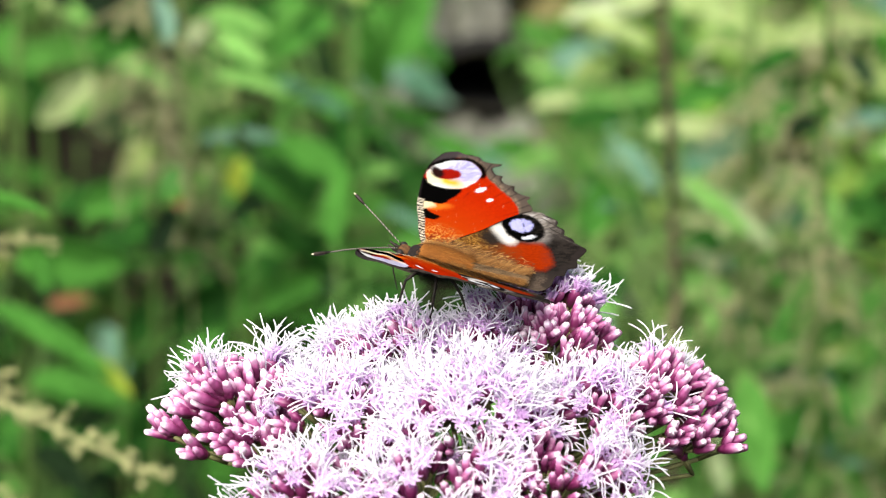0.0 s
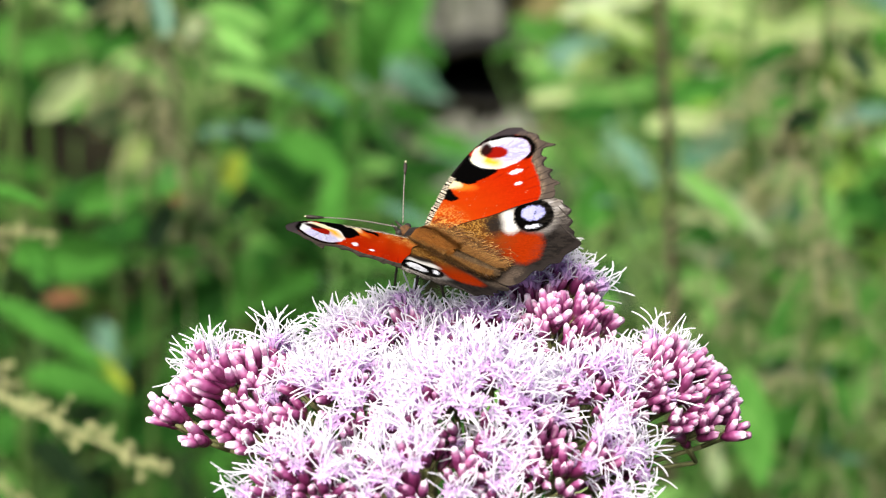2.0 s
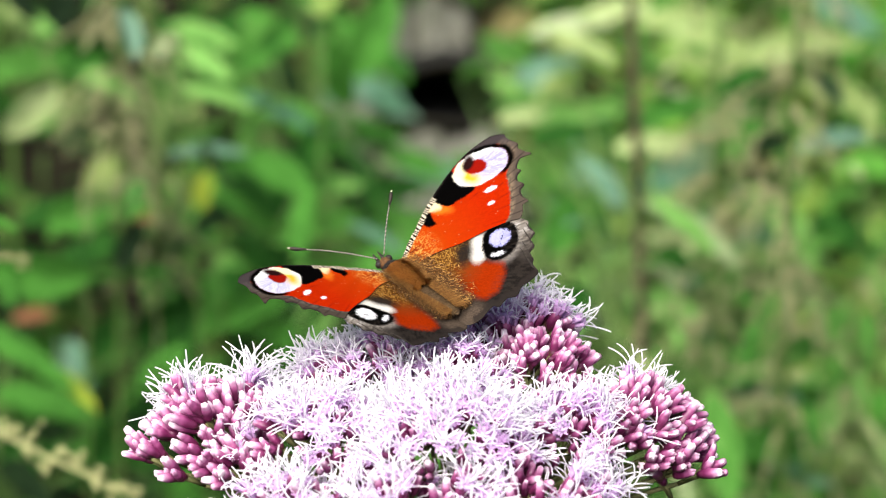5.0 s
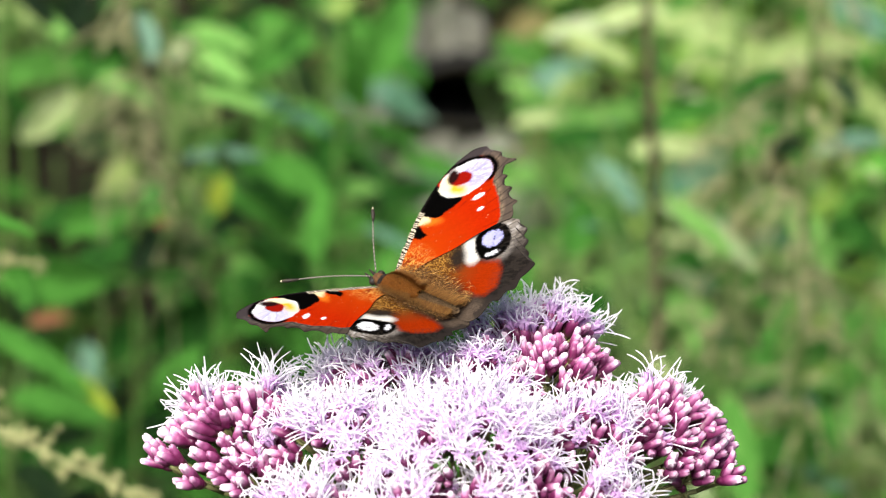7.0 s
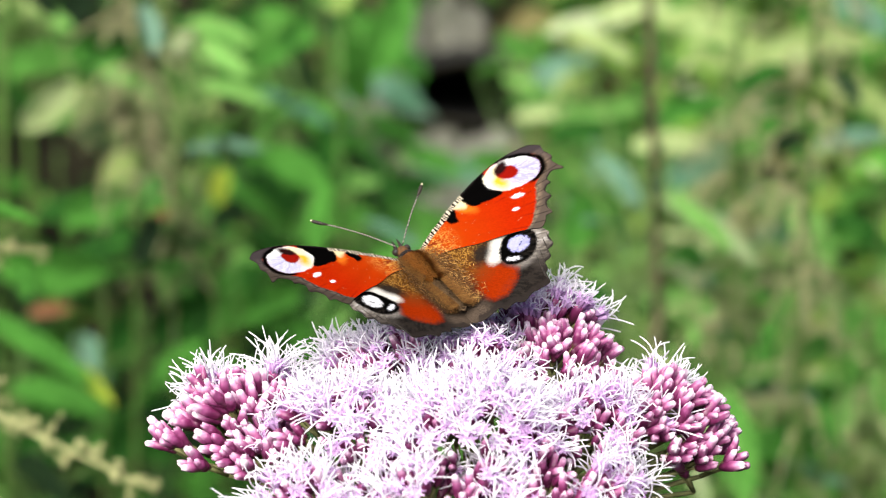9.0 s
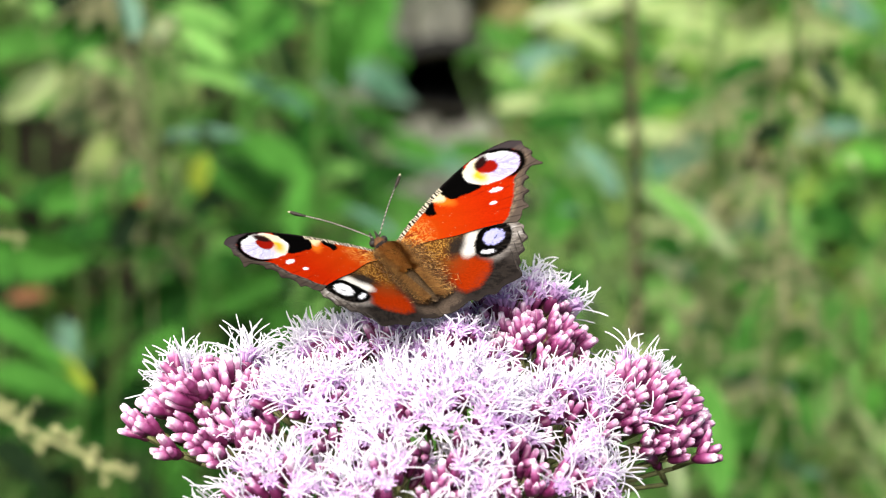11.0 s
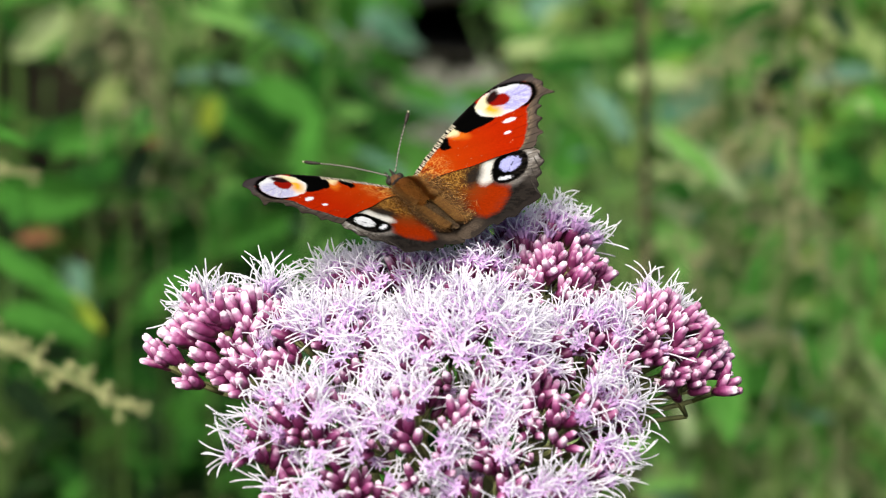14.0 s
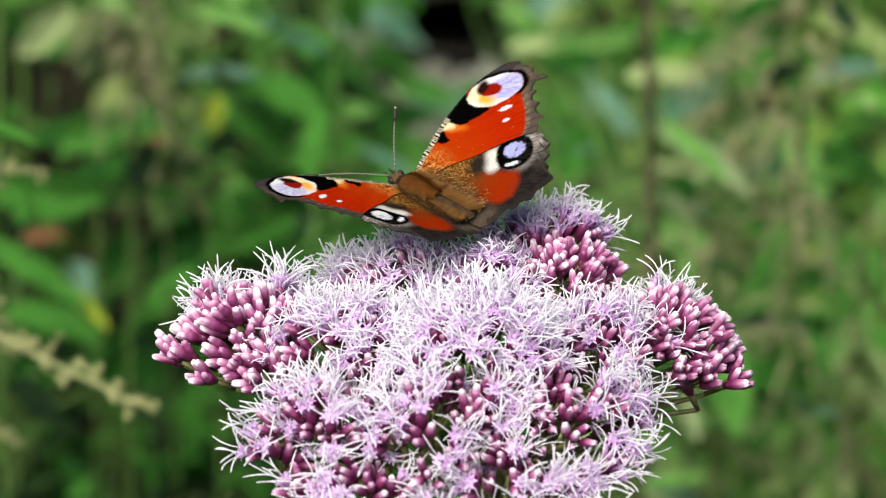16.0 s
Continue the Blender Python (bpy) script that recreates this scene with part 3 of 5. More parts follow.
leaf_on(stem_plant, "bright", (0.057, 1.000, 0.608), 0.042, 0.020, 65, 38)
leaf_on(stem_plant, "green", (0.065, 0.900, 0.631), 0.035, 0.019, -50, 38)
leaf_on(left_plant, "green", (-0.131, 0.720, 0.709), 0.033, 0.018, 15, -15)
leaf_on(near_plant, "green", (-0.145, 0.660, 0.708), 0.041, 0.020, -5, -15)
leaf_on(back_plant, "bright", (-0.179, 0.900, 0.699), 0.039, 0.018, 20, 38)
leaf_on(back_plant, "green", (-0.157, 0.920, 0.698), 0.037, 0.017, -12, -15)
leaf_on(left_plant, "bright", (-0.085, 0.860, 0.704), 0.057, 0.017, -22, 38)
leaf_on(left_plant, "lime", (-0.103, 0.840, 0.703), 0.018, 0.012, 40, 38)
leaf_on(mid_plant, "green", (-0.054, 0.900, 0.672), 0.042, 0.018, -35, 38)
leaf_on(mid_plant, "green", (-0.075, 0.950, 0.690), 0.038, 0.019, 35, -15)
leaf_on(mid_plant, "green", (-0.055, 0.850, 0.661), 0.038, 0.021, 50, 38)
leaf_on(mid_plant, "green", (-0.076, 0.850, 0.654), 0.034, 0.018, -40, 38)
leaf_on(near_plant, "green", (-0.103, 0.750, 0.648), 0.034, 0.020, 30, -15)
leaf_on(near_plant, "green", (-0.149, 0.720, 0.627), 0.038, 0.022, -10, -15)
leaf_on(stem_plant, "pale", (0.097, 0.660, 0.725), 0.044, 0.011, -38, 38)
leaf_on(stem_plant, "teal", (0.096, 0.720, 0.723), 0.032, 0.014, 35, 38)
leaf_on(low_plant, "bright", (0.104, 0.600, 0.665), 0.047, 0.016, -84, 38)
leaf_on(right_plant, "bright", (0.131, 0.720, 0.642), 0.040, 0.017, 25, 38)
leaf_on(right_plant, "green", (0.154, 0.720, 0.622), 0.038, 0.019, -35, 38)
leaf_on(lime_plant, "lime", (0.122, 0.900, 0.697), 0.041, 0.012, -15, 38)
leaf_on(lime_plant, "lime", (0.158, 0.920, 0.697), 0.044, 0.013, 18, 38)
leaf_on(lime_plant, "lime", (0.179, 0.900, 0.681), 0.039, 0.012, -30, 38)
leaf_on(lime_plant, "bright", (0.148, 0.880, 0.680), 0.041, 0.011, 8, 38)
leaf_on(stem_plant, "lime", (0.068, 0.950, 0.689), 0.035, 0.011, -28, 38)
leaf_on(stem_plant, "bright", (0.069, 0.950, 0.656), 0.043, 0.016, 20, 38)
leaf_on(low_plant, "bright", (0.093, 0.720, 0.666), 0.033, 0.016, -20, 38)
leaf_on(right_plant, "teal", (0.136, 0.750, 0.685), 0.033, 0.015, 20, 38)
leaf_on(near_plant, "green", (-0.119, 0.700, 0.622), 0.035, 0.019, 40, -15)
leaf_on(mid_plant, "bright", (-0.046, 0.800, 0.667), 0.039, 0.019, 25, 38)
leaf_on(mid_plant, "green", (-0.062, 0.800, 0.691), 0.034, 0.017, -30, 38)
leaf_on(mid_plant, "bright", (-0.040, 0.800, 0.646), 0.035, 0.017, -10, 38)
leaf_on(mid_plant, "green", (-0.075, 0.800, 0.630), 0.035, 0.019, 20, -15)
leaf_on(mid_plant, "green", (-0.054, 0.800, 0.614), 0.035, 0.018, -25, 38)
leaf_on(mid_plant, "green", (-0.029, 1.200, 0.603), 0.050, 0.026, 65, -15)
leaf_on(mid_plant, "teal", (-0.027, 1.250, 0.549), 0.036, 0.023, -35, 38)
leaf_on(stem_plant, "bright", (0.042, 1.200, 0.592), 0.038, 0.017, -30, 38)
leaf_on(stem_plant, "lime", (0.054, 1.150, 0.588), 0.037, 0.011, 15, 38)
leaf_on(mid_plant, "green", (-0.044, 1.000, 0.659), 0.042, 0.020, -70, -15)
# three dark leaves standing in for deep shade between the nettles
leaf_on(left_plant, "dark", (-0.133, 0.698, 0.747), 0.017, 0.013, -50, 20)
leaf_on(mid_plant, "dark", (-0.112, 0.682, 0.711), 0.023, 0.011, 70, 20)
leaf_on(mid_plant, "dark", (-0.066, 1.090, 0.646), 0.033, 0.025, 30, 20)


def hung(plant, count, z0, z1, short, long):
    """Seed strings on the stem between two heights above the world's zero."""
    for k in range(count):
        string_on(plant, plant_rng.uniform(z0, z1) - plant.location.z, plant_rng.uniform(0, 360), plant_rng.uniform(short, long), CATKIN, "beige", plant_rng.uniform(-60, 0))


hung(seed_plant, 56, 0.722, 0.825, 0.018, 0.034)
hung(left_plant, 12, 0.655, 0.69, 0.018, 0.030)
hung(right_plant, 64, 0.655, 0.835, 0.018, 0.038)
hung(lime_plant, 16, 0.66, 0.76, 0.02, 0.036)
hung(low_plant, 36, 0.64, 0.76, 0.018, 0.034)
leafy(seed_plant, ["green", "teal", "dark"], 0.05, 0.030)
leafy(left_plant, ["green", "bright", "green"], 0.05, 0.04, 0.3)
leafy(right_plant, ["green", "green", "teal"], 0.04, 0.028, 0.7)
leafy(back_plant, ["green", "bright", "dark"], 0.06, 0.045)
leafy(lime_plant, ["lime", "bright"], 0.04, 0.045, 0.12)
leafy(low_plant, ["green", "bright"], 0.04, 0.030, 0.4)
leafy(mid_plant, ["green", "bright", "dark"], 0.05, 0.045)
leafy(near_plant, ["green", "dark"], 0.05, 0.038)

# seed strings of the plant in front, whose tops come in low at the edge
edge_plant = nettle(-0.165, 0.315, 0.90, 0.0022, GREEN_STEM, "cream-flowered nettle with long hanging catkins")
for k, (z, way, length) in enumerate((((0.840, (0.052, -0.020, -0.009), 0.098)), ((0.865, (0.056, 0.03, -0.004), 0.063)), ((0.849, (0.05, 0.0, -0.022), 0.055)), ((0.825, (0.04, -0.01, -0.02), 0.062)), ((0.880, (0.05, 0.012, -0.018), 0.050)), ((0.812, (0.05, -0.005, -0.03), 0.05)))):
    ob = tagged(part("flower_spray", spray_mesh(40 + k, CREAM), None, edge_plant, "cream-green flower spray"), kind="stuff")
    ob.matrix_basis = basis(way, (0, 0, 1), stem_point(edge_plant, z - edge_plant.location.z)) @ Matrix.Scale(length, 4)
leaf_on(edge_plant, "green", (-0.128, 0.355, 0.862), 0.032, 0.005, -4, 65)

# low leaves that cover the bank
def undergrowth(count):
    rng = np.random.default_rng(8)
    y = 0.35 + 1.75 * rng.random(count) ** 0.8
    x = (rng.random(count) * 2 - 1) * (0.16 + 0.19 * (y + 0.557))
    keep = (rng.random(count) < np.clip(0.45 + 6 * x, 0.3, 1)) & ~((np.abs(x - 0.012) < 0.042) & (y > 1.30) & (y < 1.7))
    x, y = x[keep], y[keep]
    # the growth goes on to both sides and behind
    wx, wy = rng.uniform(-1.5, 1.5, 16000), rng.uniform(0.15, 3.2, 16000)
    edge = 1.5 * (0.75 + 0.25 * np.sin(wy * 3.1) * np.cos(wx * 2.3 + 1))
    beyond = (np.abs(wx) > 0.17 + 0.19 * (wy + 0.557)) & (np.abs(wx) < edge) | (wy > 2.1) & (wy < 2.7 + 0.4 * np.sin(wx * 4))
    dense = len(x)
    x, y = np.r_[x, wx[beyond]], np.r_[y, wy[beyond]]
    z = np.array([ground_height(p, q) for p, q in zip(x, y)]) + 0.01 + 0.16 * rng.random(len(x)) ** 1.6
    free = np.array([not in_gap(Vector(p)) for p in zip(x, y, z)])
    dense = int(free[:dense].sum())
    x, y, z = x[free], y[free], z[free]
    n = len(x)
    length = rng.uniform(0.014, 0.048, n)
    length[dense:] *= 2.0
    width = length * rng.uniform(0.4, 0.62, n)
    yaw, dip, roll = rng.uniform(0, math.tau, n), rng.normal(0.25, 0.35, n), rng.normal(0, 0.35, n)
    shape = np.array([(0, 0, 0), (0.3, 0.42, 0.05), (0.3, 0, 0), (0.3, -0.42, 0.05), (0.65, 0.36, 0.02), (0.65, 0, -0.05), (0.65, -0.36, 0.02), (1, 0, -0.14)])
    quads = np.array([(0, 2, 1, 1), (0, 3, 2, 2), (1, 2, 5, 4), (2, 3, 6, 5), (4, 5, 7, 7), (5, 6, 7, 7)])
    p = shape[None] * np.stack([length, width, length], -1)[:, None]
    for ang, i, j in ((roll, 1, 2), (dip, 2, 0), (yaw, 0, 1)):
        c, t = np.cos(ang)[:, None], np.sin(ang)[:, None]
        pi, pj = p[..., i].copy(), p[..., j].copy()
        p[..., i], p[..., j] = c * pi - t * pj, t * pi + c * pj
    p += np.stack([x, y, z], -1)[:, None]
    faces = []
    for k in range(n):
        for q in quads:
            f = [int(v) + 8 * k for v in q]
            faces.append(f[:3] if f[2] == f[3] else f)
    me = bpy.data.meshes.new("undergrowth")
    me.from_pydata(p.reshape(-1, 3).tolist(), [], faces)
    me.polygons.foreach_set("use_smooth", [True] * len(faces))
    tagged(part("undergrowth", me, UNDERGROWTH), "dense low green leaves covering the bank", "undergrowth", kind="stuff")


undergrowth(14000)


# the stand of nettles that covers the bank, with a gap before the stones
def stand(count, y0, y1, low_pitch, high_pitch, size, spacing=0.038):
    """Nettles from y0 to y1 whose tops lie between two slopes down from eye height."""
    for k in range(count):
        y = plant_rng.uniform(y0, y1)
        x = plant_rng.uniform(-1, 1) * (0.20 + 0.17 * (y + 0.557))
        pitch = plant_rng.uniform(low_pitch, high_pitch)
        if -0.022 < x / (y + 0.557) < 0.034 and pitch < 22.0:
            pitch = plant_rng.uniform(22.0, 25)
        top = 1.25 - (y + 0.557) * math.tan(radians(pitch))
        if top < ground_height(x, y) + 0.08:
            continue
        plant = nettle(x, y, top, plant_rng.uniform(0.0010, 0.0015), GREEN_STEM, "green stinging nettle on the bank")
        fine = x > 0.06 * (y + 0.557)
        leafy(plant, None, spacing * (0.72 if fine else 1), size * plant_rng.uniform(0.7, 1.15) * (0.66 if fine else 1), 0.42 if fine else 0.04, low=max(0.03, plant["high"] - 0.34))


stand(80, 0.88, 1.40, 19.5, 25.5, 0.064)
stand(56, 0.66, 1.15, 19.6, 27.5, 0.040, 0.028)
stand(30, 0.68, 0.90, 23.5, 28, 0.052)


# nettles further along the bank, to both sides
for k in range(30):
    y, x = plant_rng.uniform(0.6, 2.2), plant_rng.choice((-1, 1)) * plant_rng.uniform(0.62, 1.25)
    plant = nettle(x, y, ground_height(x, y) + plant_rng.uniform(0.25, 0.42), 0.002, GREEN_STEM, "green stinging nettle on the bank")
    leafy(plant, ["green", "bright", "green", "dark"], 0.06, 0.065)


# leading and trailing edges from the wing's root to its outermost point, in mm
FORE_LEAD = [(9.2, 0.3), (11.1, 4.5), (12.1, 7.6), (13.4, 11.1), (14.0, 13.9), (14.5, 17.0), (14.8, 19.5), (14.9, 22.0), (14.7, 24.5), (14.1, 27.0), (13.3, 29.0), (11.5, 30.4)]
FORE_TRAIL = [(6.6, 0.3), (4.2, 5.4), (0.7, 9.7), (-2.1, 14.3), (-4.2, 17.2), (-5.7, 18.7), (-5.2, 20.0), (-4.2, 21.0), (-4.5, 22.2), (-2.9, 22.3), (-1.3, 23.1), (-0.9, 24.4), (0.8, 24.3), (1.7, 25.2), (1.8, 26.2), (3.0, 26.2), (3.9, 27.3), (4.1, 28.3), (2.9, 29.9), (4.8, 29.6), (6.4, 29.5), (7.3, 30.2), (9.6, 29.9), (11.5, 30.4)]
HIND_LEAD = [(8.4, 0.3), (7.2, 6.0), (4.2, 11.6), (0.2, 16.0), (-3.6, 18.4), (-7.6, 19.1)]
HIND_TRAIL = [(5.0, 0.2), (-1.0, -1.2), (-8.0, -2.0), (-12.4, -2.2), (-14.2, -0.2), (-14.4, 2.9), (-15.7, 3.7), (-15.9, 5.6), (-17.2, 6.8), (-16.7, 8.8), (-17.1, 10.1), (-17.5, 12.3), (-15.5, 12.6), (-14.6, 13.9), (-13.0, 14.3), (-12.5, 16.0), (-11.0, 16.3), (-10.7, 17.9), (-9.0, 18.0), (-7.6, 19.1)]

# seconds; place in mm, z from one metre up; turns of the body; how far the right and left wings are raised
FLIGHT = [
    (0.0, 3.99, 14.54, -6.96, -16.5, -5.9, 164.6, -3.2, 40.1),
    (0.5, 2.99, 15.50, -7.13, -4.9, -0.3, 153.3, 10.9, 37.6),
    (1.0, 2.62, 15.67, -7.44, -7.3, 0.1, 147.1, 9.6, 31.8),
    (1.5, 1.92, 16.05, -7.37, -15.7, 3.8, 143.3, 4.2, 40.6),
    (2.0, 0.87, 15.61, -7.32, -11.7, -0.4, 136.0, 10.7, 32.8),
    (2.5, 0.42, 15.59, -7.29, -6.6, 4.0, 132.8, 14.8, 29.9),
    (3.0, 0.62, 15.34, -7.15, -6.9, 0.1, 130.6, 14.6, 27.6),
    (3.5, 0.20, 15.35, -7.11, -10.4, 0.1, 124.3, 13.5, 29.1),
    (6.0, -2.31, 14.64, -7.04, -22.3, 1.1, 121.6, 23.7, 29.4),
    (6.5, -3.94, 15.32, -7.18, -23.1, 2.8, 117.9, 21.9, 25.3),
    (7.0, -4.35, 16.03, -7.48, -24.8, 7.6, 126.9, 12.8, 29.3),
    (7.5, -3.68, 16.65, -7.67, -19.7, 3.7, 124.9, 16.2, 26.9),
    (8.0, -3.18, 16.65, -7.84, -13.0, 0.0, 122.3, 22.2, 22.6),
    (8.5, -2.63, 15.70, -7.53, -11.5, -0.4, 120.0, 20.4, 23.4),
    (9.0, -2.62, 15.30, -7.42, -9.9, -1.9, 118.3, 22.0, 22.1),
    (11.5, -2.67, 15.61, -7.77, -11.5, -1.2, 114.6, 19.3, 24.7),
    (12.0, -2.62, 16.01, -7.67, -7.0, -3.2, 112.4, 23.1, 17.5),
    (12.5, -3.02, 16.79, -8.32, -11.8, 1.6, 111.8, 19.4, 22.9),
    (13.0, -3.20, 16.44, -8.17, -15.9, 2.0, 114.6, 16.2, 26.6),
    (13.5, -3.23, 16.61, -8.23, -17.5, 3.0, 116.5, 14.4, 28.6),
    (14.0, -3.14, 16.02, -7.94, -17.1, 3.4, 117.8, 14.5, 28.6),
    (14.5, -3.01, 16.25, -7.98, -16.9, 4.3, 117.7, 13.1, 29.1),
    (15.0, -2.34, 15.49, -7.41, -11.1, 4.8, 111.8, 14.0, 22.4),
    (15.5, -3.17, 16.03, -7.47, -22.8, 6.2, 119.2, 4.1, 30.2),
    (16.0, -3.58, 15.77, -7.48, -25.2, 5.8, 124.4, 7.4, 38.4),
]


def lowest_wings():
    """The lowest height that the wings reach over each spot of the flower, in mm, by cells of two mm."""
    low = {}
    for lead, trail in ((FORE_LEAD, FORE_TRAIL), (HIND_LEAD, HIND_TRAIL)):
        rims = list(zip(spline(lead, 24), spline(trail, 24)))
        spots = [Vector(e) * (1 - k / 12) + Vector(f) * (k / 12) for e, f in rims for k in range(13)]
        for r in FLIGHT:
            body = pose(r[1], r[2], r[3], r[4], r[5], r[6])
            for side, column in ((1, 7), (-1, 8)):
                m = body @ pose(0, -side * 1.2, 0, -side * r[column], 0, 0)
                for s in spots:
                    q = m @ Vector((s.x, -side * s.y, 0.1 * (s.x - 4) - 0.9 * (s.y / 30) ** 3 - 0.3))
                    cell = (round(q.x / 2), round(q.y / 2))
                    low[cell] = min(low.get(cell, 99), q.z)
    return low


WING_FLOOR = lowest_wings()


def under_wings(x, y):
    return min(WING_FLOOR.get((round(x / 2) + i, round(y / 2) + j), 99) for i, j in ((0, 0), (1, 0), (-1, 0), (0, 1), (0, -1)))


# ---- the hemp agrimony ----
def bud_mesh(seed):
    """A closed head: a slender involucre with overlapping bracts as flat ribs, its tip parted into the pale folded corollas."""
    rng = random.Random(seed)
    bm = bmesh.new()
    n, fat, sides = rng.uniform(0.98, 1.22), rng.uniform(0.80, 0.98), 15
    turn, lobes, open_tip, bend = rng.uniform(0, 6), rng.choice((3, 4, 5)), rng.uniform(0.15, 0.5), rng.uniform(-0.16, 0.16)
    prof = [(0, 0.22), (0.25, 0.50), (0.7, 0.72), (1.3, 0.86), (1.36, 0.80), (2.0, 0.92), (2.7, 0.93), (3.3, 0.86), (3.36, 0.80), (3.8, 0.74), (4.2, 0.68), (4.55, 0.52), (4.75, 0.22)]
    rings = []
    for z, r in prof:
        low = max(0.0, 1 - abs(z - 1.0)) * 0.10
        tip = min(max((z - 3.3) / 1.2, 0), 1)
        ring = []
        for k in range(sides):
            a = k * math.tau / sides
            rib = 1 + low * math.cos(3 * a + turn) + 0.06 * math.cos(5 * a + 2 * turn) * (1 - tip) + tip * open_tip * 0.55 * math.cos(lobes * a + turn)
            zz = z + tip * open_tip * 0.5 * math.cos(lobes * a + turn)
            x, y = r * fat * rib * math.cos(a), r * fat * rib * math.sin(a)
            ring.append(bm.verts.new(Vector((x + bend * z * z / 4, y, zz * n)) * MM))
        rings.append(ring)
    for u, v in zip(rings, rings[1:]):
        for k in range(sides):
            bm.faces.new((u[k], u[(k + 1) % sides], v[(k + 1) % sides], v[k])).smooth = True
    for ring in (rings[0][::-1], rings[-1]):
        bm.faces.new(ring).smooth = True
    me = bpy.data.meshes.new("bud")
    bm.to_mesh(me)
    bm.free()
    me.materials.append(BUD)
    return me


def open_mesh(seed, threads, reach):
    """An open flower head: involucre, five little star-mouthed tubes and the long forked styles."""
    rng = random.Random(seed)
    bm = bmesh.new()
    lathe(bm, [(z * MM, r * MM) for z, r in ((0, 0.3), (0.4, 0.62), (1.2, 0.88), (2.4, 0.95), (3.3, 0.85), (3.7, 0.6))], 9, 0, wobble=0.08, rng=rng)
    for k in range(5):
        a = k * math.tau / 5 + rng.uniform(-0.3, 0.3)
        foot = Vector((0.40 * math.cos(a), 0.40 * math.sin(a), 3.0)) * MM
        out = Vector((math.cos(a), math.sin(a), 0))
        mouth = foot + (out * rng.uniform(0.25, 0.75) + Vector((0, 0, rng.uniform(1.7, 2.6)))) * MM
        way = (mouth - foot).normalized()
        tube(bm, [foot, foot.lerp(mouth, 0.5), mouth], [0.22 * MM, 0.30 * MM, 0.46 * MM], 6, 1)
        side = way.orthogonal().normalized()
        for j in range(5):
            b = j * math.tau / 5 + a
            d = (Matrix.Rotation(b, 3, way) @ side)
            e = way.cross(d)
            tip = mouth + d * 1.10 * MM + way * 0.12 * MM
            vs = [bm.verts.new(p) for p in (mouth + d * 0.36 * MM - e * 0.26 * MM, mouth + d * 0.36 * MM + e * 0.26 * MM, tip + e * 0.10 * MM, tip - e * 0.10 * MM)]
            bm.faces.new(vs).material_index = 1
        if k < threads:
            for s in (-1, 1):
                length = rng.uniform(0.7, 1.15) * reach
                heading = (way + side * 0.35 * s + Vector((rng.gauss(0, 0.3), rng.gauss(0, 0.3), rng.gauss(0, 0.2)))).normalized()
                curl = Vector((rng.gauss(0, 1), rng.gauss(0, 1), rng.gauss(0, 0.7))) * 0.15 + out * 0.08
                p, pts = mouth - way * 0.4 * MM, []
                for q in range(8):
                    pts.append(p.copy())
                    p = p + heading * length / 7 * MM
                    heading = (heading + curl).normalized()
                tube(bm, pts, [r * MM for r in (0.11, 0.115, 0.12, 0.125, 0.135, 0.14, 0.14, 0.09)], 4, 2)
    me = bpy.data.meshes.new("open_floret")
    bm.to_mesh(me)
    bm.free()
    for mat in (BUD, TUBE, STYLE):
        me.materials.append(mat)
    return me


BUDS = [bud_mesh(k) for k in range(14)]
OPENS = [open_mesh(100 + k, 5, 4.8) for k in range(12)]
LONG = [open_mesh(200 + k, 4, 6.4) for k in range(12)]
SHORT = [open_mesh(300 + k, 4, 3.0) for k in range(12)]
flower_rng = random.Random(5)
agrimony = new("hemp_agrimony")
STEM_TOP = Vector((0.002, -0.006, 0.915))
agrimony.location = (0.01, 0.0, ground_height(0.01, 0) - 0.01)
tagged(agrimony, "hemp agrimony in pink bloom with white styles and purple buds", "flower")
bm = bmesh.new()
foot = agrimony.location
tube(bm, [(STEM_TOP - foot) * (i / 10) + Vector((0.006 * math.sin(i * 0.6), 0, 0)) * (1 - i / 10) for i in range(11)], [0.0034 - 0.0001 * i for i in range(11)], 10)
part("stem", bm, STEM, agrimony, "reddish brown upright stem")


